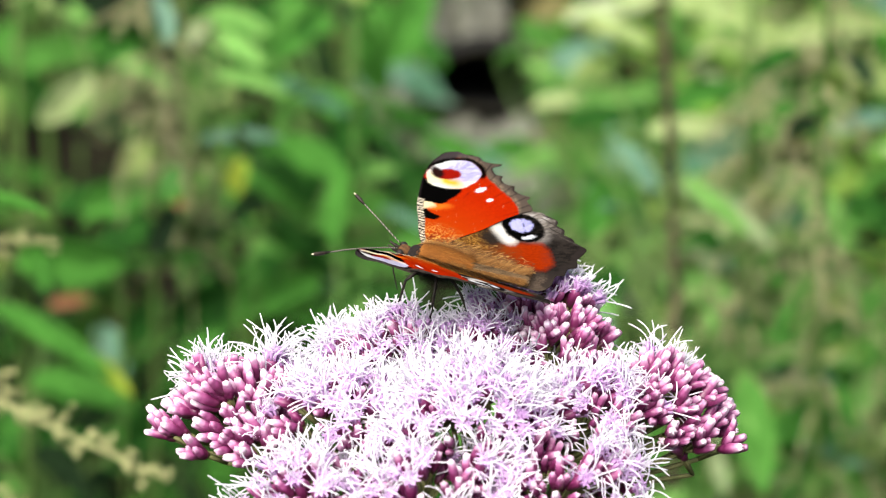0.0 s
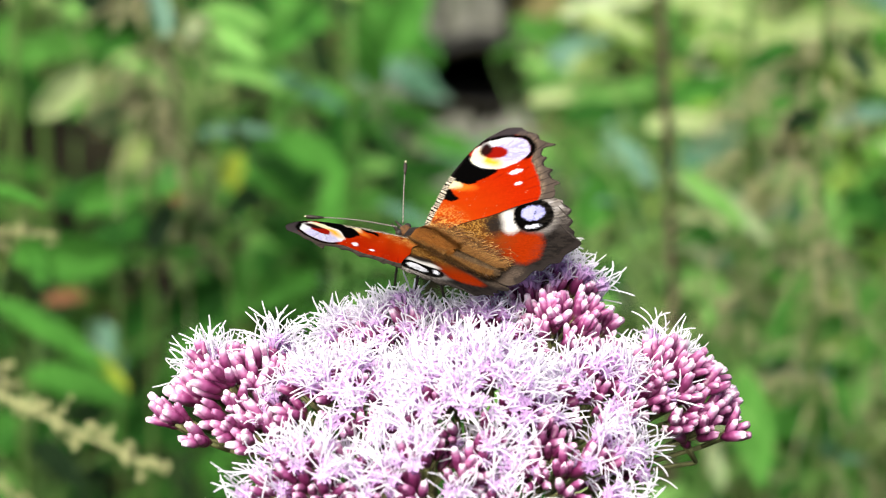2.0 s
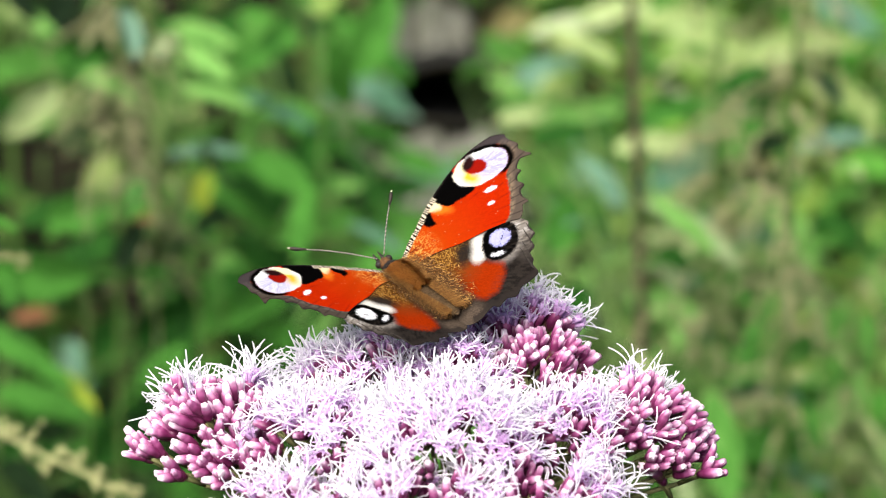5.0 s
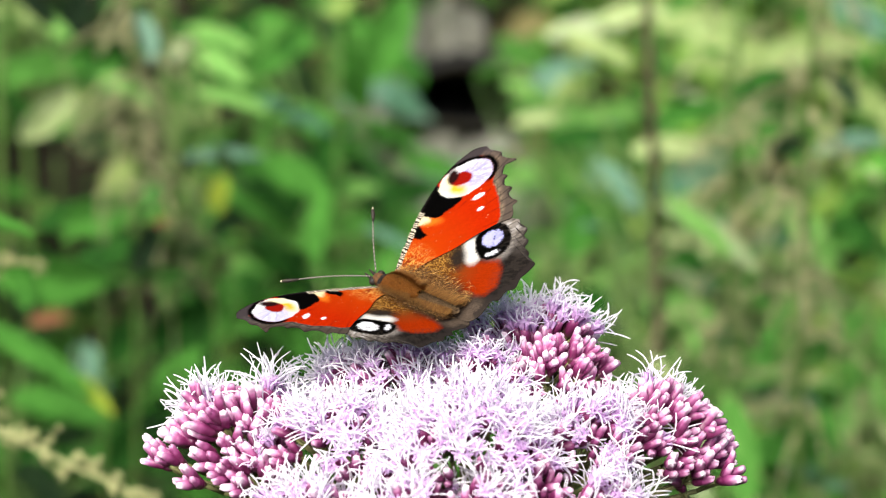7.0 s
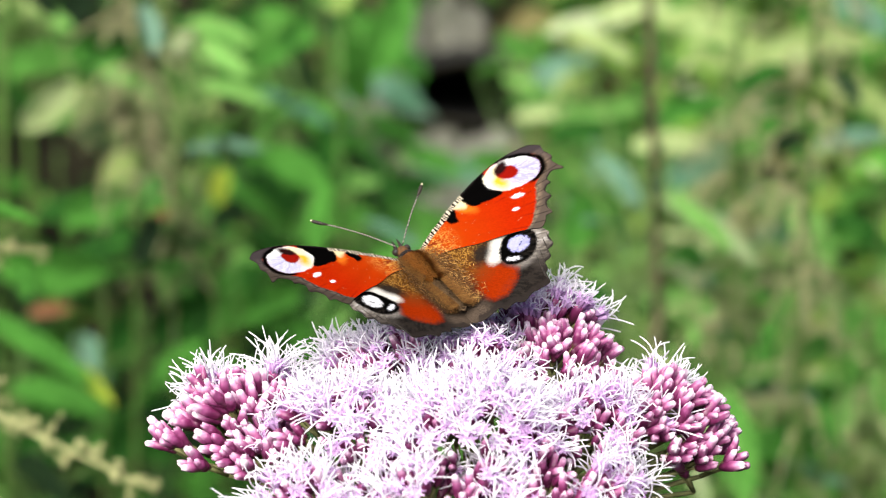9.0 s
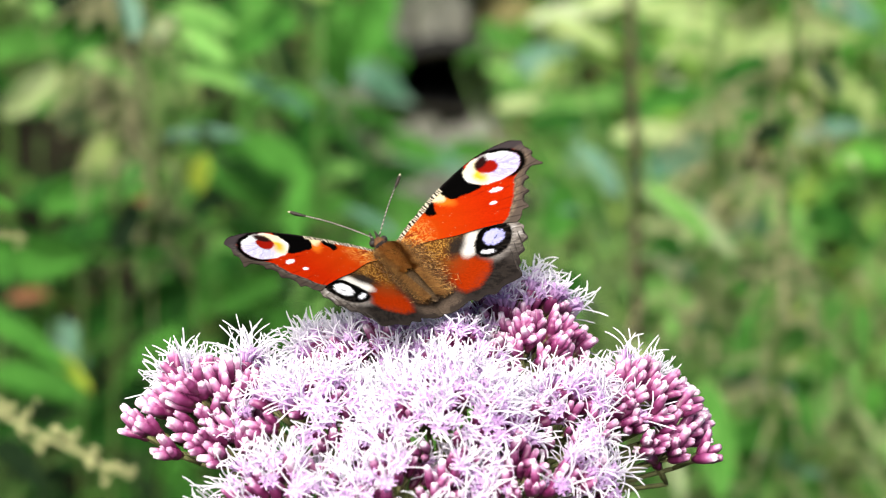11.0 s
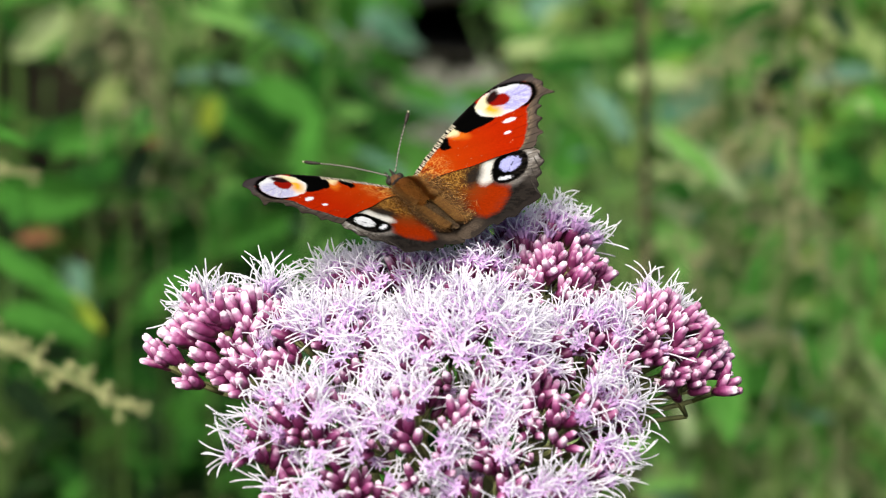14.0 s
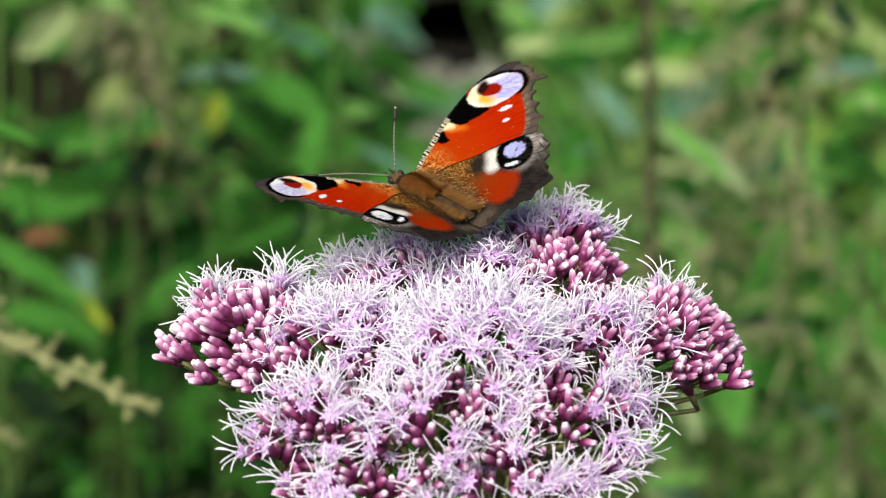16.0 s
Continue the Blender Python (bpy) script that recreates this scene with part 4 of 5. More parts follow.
def cluster(x, y, ztop, radius, kind, gap=3.5, steep=0.62, squash=1.0):
    """One dome of florets on its own branch; x, y, ztop and radius in mm, z from one metre up. kind tells how many are open."""
    root = Vector((x * 0.55, y * 0.55 - 2, ztop - radius * 0.75 - 14)) * MM + Vector((0, 0, 1))
    bm = bmesh.new()
    knee = STEM_TOP.lerp(root, 0.5) + Vector((0, 0, -0.004))
    tube(bm, [p - foot for p in (STEM_TOP - Vector((0, 0, 0.004)), STEM_TOP.lerp(knee, 0.6), knee, root)], [0.0014, 0.0012, 0.0011, 0.0009], 6)
    branch = part("branch", bm, PEDICEL, agrimony)
    stalks = bmesh.new()
    n = max(3, round(math.pi * (radius / gap) ** 2 * squash / 5.6 * {"mixed": 1.65, "buds": 1.65, "open": 1.75, "sparse": 1.3, "tuft": 1.3}[kind]))
    for i in range(n):
        rho, th = math.sqrt((i + 0.5) / n), i * 2.39996 + x
        dx, dy = rho * math.cos(th), rho * math.sin(th) * squash
        heart = Vector((x + radius * dx + flower_rng.gauss(0, 0.6), y + radius * dy + flower_rng.gauss(0, 0.6), ztop - steep * radius * rho**2.2 + flower_rng.gauss(0, 1.0)))
        normal = Vector((dx * 1.15 + x / 75 + flower_rng.gauss(0, 0.15), dy * 1.15 + (y + 10) / 75 + flower_rng.gauss(0, 0.15), 1.0)).normalized()
        side = normal.orthogonal().normalized()
        other = normal.cross(side)
        knot = heart * MM + Vector((0, 0, 1)) - normal * 9.5 * MM
        fork = root.lerp(knot, 0.55) + Vector((0, 0, 0.001))
        tube(stalks, [q - foot for q in (root, fork, knot)], [0.0006, 0.0005, 0.00042], 5)
        count = flower_rng.choice((5, 6, 6, 7))
        chance = {"open": 0.86 if dy > -0.15 else 0.66, "tuft": 0.95, "sparse": 0.36, "buds": 0.0, "mixed": 0.9 if dy > (0.58 if x < 0 else 0.72) and dx * (1 if x < 0 else -1) > -0.25 else 0.0}[kind]
        chance = min(0.97, max(0.0, chance + flower_rng.choice((-0.55 if dy < -0.15 else -0.25, -0.1, 0.12, 0.17)) * (kind in ("open", "sparse"))))
        for k in range(count):
            ring = 0.0 if k == 0 else 1.0
            az = k * math.tau / (count - 1) + flower_rng.uniform(-0.35, 0.35)
            off = (side * math.cos(az) + other * math.sin(az)) * ring
            aim = (normal + off * flower_rng.uniform(0.28, 0.55) + Vector((flower_rng.gauss(0, 0.08), flower_rng.gauss(0, 0.08), 0))).normalized()
            p = heart + off * gap * 0.86 * flower_rng.uniform(0.8, 1.15) + normal * flower_rng.uniform(-1.3, 0.6)
            opened = flower_rng.random() < chance
            # the florets under the wings are pressed down
            roof = under_wings(p.x, p.y)
            pressed = roof < p.z + 6.5
            p.z = min(p.z, roof - (1.9 if opened else 0.4))
            data = flower_rng.choice((SHORT if pressed else LONG if kind in ("sparse", "tuft") or flower_rng.random() < 0.25 else OPENS) if opened else BUDS)
            size = flower_rng.uniform(0.86, 1.08) * (1.0 if opened else 0.88 if y > 5 else 1.06 if kind in ("mixed", "buds") else 0.92)
            base = (p - aim * (5.2 if opened else 4.9)) * MM + Vector((0, 0, 1))
            ob = part("open_floret" if opened else "bud", data, None, branch)
            ob.matrix_basis = Matrix.Translation(base - foot) @ aim.to_track_quat("Z", "Y").to_matrix().to_4x4() @ pose(0, 0, 0, 0, 0, flower_rng.uniform(0, 360)) @ Matrix.Scale(size, 4)
            tube(stalks, [q - foot for q in (knot, knot.lerp(base, 0.6) + aim * 0.0002, base + aim * 0.0003)], [0.0004, 0.00034, 0.00034], 4)
    tagged(part("pedicel", stalks, PEDICEL, branch, "thin green stalks"), kind="stuff")
    return branch


for row in (
    (5, -19, -11, 17, "open"), (-18, -12, -15, 15, "open"), (25, -12, -16, 13, "open"),
    (-22, -34, -20, 13, "sparse"), (-3, -39, -18, 16, "sparse"), (18, -33, -20, 14, "sparse"),
    (-30, -37, -25, 7, "sparse"), (28, -24, -26, 8, "sparse"), (9, -47, -25, 11, "sparse"), (-16, -48, -26, 9, "sparse"), (-25, -46, -31, 8, "sparse"), (21, -43, -30, 9, "sparse"), (-3, -54, -32, 9, "sparse"),
    (-8, 8, -13.8, 15, "open"), (16.5, 20, -11.8, 13, "open"), (-15, 19, -21.5, 9, "open"), (6, 5, -12.9, 9, "open"),
    (-38, -3, -16.8, 13.5, "mixed"), (-33, -12, -22, 6.5, "buds"), (38.5, -4, -16.8, 11.5, "mixed"), (44, -8, -23.6, 6.4, "buds"),
    (-42, 5, -22, 3.2, "tuft"), (-31, 6, -21.5, 3.4, "tuft"), (36, 6, -22, 3, "tuft"), (20, 8.5, -11.8, 11.5, "buds"),
    (-28, -27, -25.5, 6, "open"), (6, -31, -20, 5, "open"),
):
    cluster(*row, gap=2.1 if row[1] > 5 and row[4] == "buds" else 2.42 if row[4] in ("mixed", "buds") else 3.6, steep=0.8 if row[4] in ("mixed", "buds") else 0.6)


# small narrow leaves among the branches under the bloom
for k in range(7):
    az = 238 + k * 11 + flower_rng.uniform(-8, 8)
    ob = part("leaf", LEAVES[k % 4, "green" if k % 3 else "yellow"], None, agrimony)
    ob.matrix_basis = Matrix.Translation(STEM_TOP - foot + Vector((0, 0, flower_rng.uniform(-0.004, 0.022)))) @ pose(0, 0, 0, 0, flower_rng.uniform(-44, -26), az) @ Matrix.Diagonal((flower_rng.uniform(0.030, 0.040), 0.008, 0.035, 1))
for k in range(4):
    ob = part("leaf", LEAVES[k % 4, "green"], None, agrimony)
    ob.matrix_basis = Matrix.Translation(Vector((0, 0, 0.62 - 0.11 * (k // 2)))) @ pose(0, 0, 0, 0, 28, 20 + 180 * (k % 2) + 90 * (k // 2)) @ Matrix.Diagonal((0.11, 0.035, 0.11, 1))


# ---- the butterfly ----
def mix_in(col, mask, rgb):
    return col * (1 - mask[..., None]) + np.array(rgb) * mask[..., None]


def blob(a, b, ca, cb, ra, rb, turn=0.0, edge=0.12):
    """A soft-edged ellipse on the wing: 1 inside, 0 outside; a runs to the head, b outwards, in mm."""
    c, s = math.cos(radians(turn)), math.sin(radians(turn))
    x, y = a - ca, b - cb
    d = np.hypot((c * x + s * y) / ra, (c * y - s * x) / rb)
    return np.clip((1 - d) / edge + 0.5, 0, 1), d


def grain(a, b, scale, seed):
    """Scale-like noise from a hashed lattice."""
    i, j = np.floor(a * scale).astype(int), np.floor(b * scale).astype(int)
    h = np.sin(i * 127.1 + j * 311.7 + seed * 74.7) * 43758.5453
    return h - np.floor(h)


def patch(a, b, corners, soft=0.16):
    """A soft-edged convex patch with the given corners, in mm."""
    ca, cb = sum(p[0] for p in corners) / len(corners), sum(p[1] for p in corners) / len(corners)
    d = np.full(a.shape, 99.0)
    for (x0, y0), (x1, y1) in zip(corners, corners[1:] + corners[:1]):
        nx, ny = y1 - y0, x0 - x1
        k = math.hypot(nx, ny)
        if nx * (ca - x0) + ny * (cb - y0) < 0:
            nx, ny = -nx, -ny
        d = np.minimum(d, (nx * (a - x0) + ny * (b - y0)) / k)
    return np.clip(d / soft + 0.5, 0, 1)


def rays(a, b, ca, cb, count, seed):
    """Streaks that run out from a point, hashed by direction and a little by distance."""
    i = np.floor(np.arctan2(b - cb, a - ca) * count).astype(int)
    j = np.floor(np.hypot(a - ca, b - cb) * 0.9 + 3 * np.sin(i * 2.7)).astype(int)
    h = np.sin(i * 91.7 + j * 17.3 + seed * 53.1) * 43758.5453
    return h - np.floor(h)


RED, BLACK, CREAMY = (0.222, 0.0095, 0.0008), (0.0009, 0.0008, 0.0008), (0.45, 0.37, 0.21)
MARGIN = (0.050, 0.038, 0.030)


def forewing_colours(a, b, u, s, side):
    wa = a + 0.30 * (grain(a, b, 7, 5) - 0.5) + 0.08 * np.sin(b * 2.3)
    wb = b + 0.30 * (grain(a, b, 7, 6) - 0.5) + 0.08 * np.sin(a * 1.9 + 1)
    g, g2 = grain(a, b, 7, 1), grain(a, b, 9, 2)
    col = np.ones(a.shape + (3,)) * np.array(RED)
    col = col * (0.84 + 0.32 * g[..., None])
    root = np.hypot(a - 8, b)
    col = mix_in(col, np.clip((18 - root) / 12, 0, 1) * 0.75, (0.23, 0.026, 0.0015))
    col = mix_in(col, np.clip((9.5 - root) / 7, 0, 1) * 0.5, (0.20, 0.044, 0.004))
    col = mix_in(col, np.clip((5.0 - root) / 4, 0, 1), (0.13, 0.05, 0.011))
    flecks = grain(a, b, 4.2, 11)
    gold = (flecks > 0.6) * np.clip((8.5 - root) / 4, 0, 1)
    col = mix_in(col, gold * 0.7, (0.42, 0.22, 0.05))
    for va, vb in ((3.0, 22.5), (0.5, 21.5), (-2, 20), (6, 18.5), (-3.6, 17.4)):
        t = np.clip(((a - 9) * (va - 9) + (b - 3) * (vb - 3)) / ((va - 9) ** 2 + (vb - 3) ** 2), 0, 1)
        col = mix_in(col, 0.85 * np.clip(1 - np.hypot(a - 9 - t * (va - 9), b - 3 - t * (vb - 3) - 0.3 * np.sin(t * 3)) / 0.2, 0, 1), (0.085, 0.005, 0.002))
    col = mix_in(col, (g2 > 0.9985) * 0.5, (0.62, 0.40, 0.20))
    # the cream, orange and black marks along the leading edge
    m, _ = blob(wa, wb, 10.2, 12.6, 2.4, 0.95, 160, 0.9)
    col = mix_in(col, m * 0.6, (0.44, 0.12, 0.010))
    col = mix_in(col, patch(wa, wb, [(16.0, 11.3), (16.0, 13.4), (11.0, 13.5), (10.4, 12.7), (11.9, 10.9)], 0.8), CREAMY)
    col = mix_in(col, patch(wa, wb, [(13.3, 9.9), (11.7, 11.0), (8.6, 9.8), (9.5, 8.7), (12.0, 8.5)]), BLACK)
    col = mix_in(col, patch(wa, wb, [(16.5, 19.4), (16.5, 13.3), (11.7, 12.9), (9.3, 13.9), (8.2, 16.0), (7.2, 18.8), (8.0, 19.6)], 0.18), BLACK)
    # the pale border beyond the red
    edge = np.interp(a, [-6, -5, -4, -3.2, -1.4, 1.9, 3.8, 4.6, 6.1, 8.5, 11.6, 14, 16], [13.0, 14.6, 16.5, 18.6, 20.5, 23.0, 24.2, 25.4, 27.6, 28.5, 28.2, 26.9, 24.0])
    border = np.clip((b - edge) / 0.5 + 0.5 + 0.9 * (g - 0.5), 0, 1)
    # left wing: border painted darker for the way light meets it, here and below
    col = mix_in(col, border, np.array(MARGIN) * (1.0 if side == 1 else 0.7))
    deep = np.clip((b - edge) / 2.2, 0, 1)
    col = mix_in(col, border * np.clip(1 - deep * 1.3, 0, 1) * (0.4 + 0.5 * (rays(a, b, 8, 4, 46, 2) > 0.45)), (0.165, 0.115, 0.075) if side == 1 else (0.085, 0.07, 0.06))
    vein = np.clip(1 - np.abs((np.arctan2(b - 3, a - 8) * 11.5) % 1 - 0.5) / 0.10, 0, 1)
    col = mix_in(col, border * vein * 0.9, (0.012, 0.009, 0.008))
    inner = np.clip(1 - np.abs(b - edge - 0.35 - 0.25 * np.sin(a * 3.2)) / 0.38, 0, 1)
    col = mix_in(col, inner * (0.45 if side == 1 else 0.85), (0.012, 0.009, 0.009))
    fringe = np.clip((u - 0.965 - 0.012 * (g - 0.5)) / 0.015, 0, 1) * (s > 0.55)
    col = mix_in(col, border * fringe * 0.85, (0.016, 0.012, 0.011))
    dusk = np.clip((a - 6.5) / 3, 0, 1) * border
    col = mix_in(col, dusk * 0.6, (0.030, 0.025, 0.028))
    tip = np.clip((b - 23.4) / 0.8, 0, 1) * np.clip((a - 10.5) / 0.8, 0, 1)
    col = mix_in(col, tip, (0.026, 0.021, 0.022))
    # the eye
    m, d = blob(wa, wb, 10.0, 22.9, 5.35, 3.95, 127, 0.05)
    ring = np.clip(1.6 - np.abs(d - 1.10) / 0.10, 0, 1) * np.clip((b - 22.2 - 0.22 * (10 - a)) / 1.2, 0, 1)
    col = mix_in(col, ring, BLACK)
    col = mix_in(col, m, (0.46, 0.46, 0.455))
    y, _ = blob(wa, wb, 10.6, 20.9, 3.0, 1.8, 8, 0.9)
    col = mix_in(col, y * m, (0.52, 0.23, 0.015))
    y, _ = blob(wa, wb, 13.0, 20.0, 1.5, 1.8, 0, 0.8)
    col = mix_in(col, y * m, (0.47, 0.42, 0.26))
    li, _ = blob(wa, wb, 7.9, 25.2, 4.8, 3.3, 140, 0.4)
    streak = rays(a, b, 12, 20, 34, 4) > 0.35
    # left eye paler: the change of sheen with viewing angle is painted in
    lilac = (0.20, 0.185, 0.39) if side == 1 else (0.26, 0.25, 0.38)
    col = mix_in(col, li * m * (0.6 + 0.4 * streak) * (0.75 + 0.25 * (g2 > 0.3)), lilac)
    for turn in (118, 146):
        dd = (a - 10.4) * math.sin(radians(turn)) - (b - 22.5) * math.cos(radians(turn))
        on = ((a - 10.4) * math.cos(radians(turn)) + (b - 22.5) * math.sin(radians(turn))) > 1.5
        col = mix_in(col, m * on * 0.5 * np.clip(1 - np.abs(dd) / 0.16, 0, 1), (0.10, 0.08, 0.11))
    p, _ = blob(wa, wb, 10.9, 22.5, 2.35, 1.65, 150, 0.15)
    col = mix_in(col, p * m, (0.14, 0.004, 0.002))
    p, _ = blob(wa, wb, 12.9, 22.3, 1.9, 1.05, 55, 0.6)
    col = mix_in(col, p * np.clip(m + (a > 12), 0, 1), (0.010, 0.003, 0.003))
    for ca, cb, ra, rb, turn in ((4.2, 20.5, 1.35, 0.46, 126), (1.9, 18.3, 0.68, 0.45, 137)):
        m, _ = blob(wa, wb, ca, cb, ra, rb, turn, 0.25)
        col = mix_in(col, m, (0.48, 0.45, 0.48))
    # the barred leading edge
    wide = u * np.interp(s, [0, 0.15, 0.5, 0.8, 1], [3, 8, 19, 17, 2])
    bar = np.clip((1.15 - wide) / 0.2, 0, 1) * (s < 0.44)
    stripe = (np.sin(s * 360 + wide * 2.5 + 2 * np.sin(s * 90)) > 0.0) * (g > 0.15)
    col = mix_in(col, bar, BLACK)
    col = mix_in(col, bar * stripe * 0.9, (0.42, 0.37, 0.28))
    rim = np.clip((0.40 - wide) / 0.2, 0, 1) * (s >= 0.44) * (g2 > 0.2)
    return mix_in(col, rim, (0.010, 0.008, 0.008))


def hindwing_colours(a, b, u, s, side):
    g, g2 = grain(a, b, 7, 3), grain(a, b, 9, 4)
    wa, wb = a + 0.45 * (grain(a, b, 7, 7) - 0.5), b + 0.45 * (grain(a, b, 7, 8) - 0.5)
    col = np.ones(a.shape + (3,)) * np.array((0.0075, 0.0062, 0.0056)) * (0.6 + 0.8 * g[..., None])
    # the dusty field fades to a pale halo round the eye
    _, d = blob(wa, wb, -5.7, 13.5, 3.9, 3.1, 40)
    pale = np.clip((1.6 - d) / 0.5, 0, 1) * np.clip((b - 9.0) / 3, 0, 1)
    col = mix_in(col, pale * 0.8, (0.20, 0.18, 0.165))
    m, _ = blob(wa, wb, -6.6, 17.0, 2.9, 1.1, 150, 0.9)
    col = mix_in(col, m * 0.9, (0.40, 0.38, 0.37))
    fade = np.clip((a + 15.5) / 8, 0, 1) * np.clip((b - 12.0) / 4, 0, 1)
    col = mix_in(col, fade * (0.45 + 0.45 * (rays(a, b, 6, 0, 55, 21) > 0.35)), (0.150, 0.130, 0.112))
    m = patch(wa, wb, [(-0.5, 5.0), (-2.0, 6.9), (-9.8, 10.6), (-11.8, 8.8), (-13.2, 5.8), (-12.2, 3.6), (-8.1, 1.8), (-3.0, 1.6)], 1.3)
    col = mix_in(col, m, np.array((0.155, 0.012, 0.001)) * (0.80 + 0.40 * g[..., None]))
    root = np.hypot(a - 6, b * 0.8)
    rust = np.clip((15.0 - root - 1.2 * (g - 0.5)) / 6.5, 0, 1)
    col = mix_in(col, rust * 0.92, (0.062, 0.023, 0.005))
    flecks = grain(a, b, 5.0, 12)
    gold = (flecks > 0.70) * np.clip((12.5 - root) / 4, 0, 1) * np.clip((b - 1.5) / 2, 0, 1) * np.clip((a + 4.5) / 4, 0, 1)
    col = mix_in(col, gold * 0.42, (0.40, 0.215, 0.045))
    grey = np.clip((3.4 - b) / 2.4, 0, 1) * np.clip((3 - a) / 5, 0, 1)
    col = mix_in(col, grey * 0.85, np.array((0.052, 0.038, 0.028)) * (0.6 + 0.8 * g[..., None]))
    m, _ = blob(wa, wb, -3.0, 10.2, 2.9, 1.9, 40, 0.5)
    col = mix_in(col, m * (0.8 + 0.2 * g), (0.42, 0.40, 0.37))
    m, _ = blob(wa, wb, -0.9, 8.2, 2.7, 1.7, 40, 0.9)
    col = mix_in(col, m * 0.95, (0.010, 0.008, 0.007))
    m, d = blob(wa, wb, -5.6, 13.5, 4.3, 3.6, 40, 0.08)
    col = mix_in(col, m, BLACK)
    m, _ = blob(wa, wb, -5.1, 14.0, 2.15, 1.8, 150, 0.10)
    flake = (0.8 + 0.2 * (g > 0.3)) * (1 - 0.8 * ((np.abs(a + 5.9 - 0.5 * (b - 13.2)) < 0.20) & (grain(a, b, 3.5, 9) > 0.45)))
    # left eyespot painted near-white, as its lilac sheen fades at that angle
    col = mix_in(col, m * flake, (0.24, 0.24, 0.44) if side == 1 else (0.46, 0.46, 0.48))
    m, _ = blob(wa, wb, -7.2, 11.3, 1.35, 0.52, 138, 0.35)
    col = mix_in(col, m * (g > 0.12), (0.46, 0.46, 0.50))
    out = np.clip((np.hypot(a - 6, b) - 17.5) / 4, 0, 1)
    vein = np.clip(1 - np.abs((np.arctan2(b, a - 6) * 9.5) % 1 - 0.5) / 0.08, 0, 1)
    col = mix_in(col, out * vein * 0.35, (0.018, 0.014, 0.012))
    col = mix_in(col, out * (rays(a, b, 6, 0, 60, 9) > 0.6) * 0.35, (0.024, 0.019, 0.016))
    col = mix_in(col, out * (rays(a, b, 6, 0, 75, 3) > 0.55) * 0.3, (0.012, 0.010, 0.009))
    edge = np.clip((u - 0.92 - 0.02 * (g - 0.5)) / 0.02, 0, 1) * (s > 0.4)
    return mix_in(col, edge * 0.8, (0.014, 0.011, 0.010))


def wing_material():
    m, n, l, b = material("wing_scales")
    at = n.new("ShaderNodeVertexColor")
    at.layer_name = "scales"
    co = n.new("ShaderNodeTexCoord")
    no = n.new("ShaderNodeTexNoise")
    no.inputs["Scale"].default_value, no.inputs["Detail"].default_value = 5000, 2
    l.new(co.outputs["Object"], no.inputs["Vector"])
    bu = n.new("ShaderNodeBump")
    bu.inputs["Strength"].default_value, bu.inputs["Distance"].default_value = 0.35, 0.0001
    l.new(no.outputs["Fac"], bu.inputs["Height"])
    l.new(bu.outputs["Normal"], b.inputs["Normal"])
    l.new(at.outputs["Color"], b.inputs["Base Color"])
    b.inputs["Roughness"].default_value = 0.85
    b.inputs["Specular IOR Level"].default_value = 0.0
    return m


WING = wing_material()
UNDER = speckled("wing_underside", [(0.35, (0.008, 0.006, 0.005)), (0.7, (0.035, 0.026, 0.02))], 900, 0.8, 0.05)
BELLY = speckled("black_belly_fur", [(0.3, (0.004, 0.003, 0.003)), (0.7, (0.018, 0.012, 0.009))], 1500, 0.9, 0.2)
DARK = speckled("dark_chitin", [(0.35, (0.010, 0.008, 0.007)), (0.7, (0.04, 0.028, 0.02))], 2000, 0.5, 0.05)
ABDOMEN = speckled("abdomen_fur", [(0.3, (0.05, 0.032, 0.02)), (0.7, (0.11, 0.068, 0.035))], 1300, 0.9, 0.2)
HEAD_FUR = speckled("head_fur", [(0.3, (0.03, 0.016, 0.008)), (0.7, (0.11, 0.05, 0.018))], 1800, 0.9, 0.2)


def banded(name, dark, light, bands):
    """Fine rings across a thin thread."""
    m, n, l, b = material(name)
    co = n.new("ShaderNodeTexCoord")
    wave = n.new("ShaderNodeTexWave")
    wave.inputs["Scale"].default_value = bands
    l.new(co.outputs["Object"], wave.inputs["Vector"])
    r = ramp(n, [(0.45, dark), (0.75, light)])
    l.new(wave.outputs["Fac"], r.inputs["Fac"])
    l.new(r.outputs["Color"], b.inputs["Base Color"])
    b.inputs["Roughness"].default_value = 0.6
    return m


RINGED = banded("ringed_antenna", (0.015, 0.012, 0.010), (0.26, 0.23, 0.19), 900)
PALE_TIP = speckled("pale_club_tip", [(0.3, (0.45, 0.40, 0.26)), (0.7, (0.65, 0.6, 0.42))], 1500, 0.7)

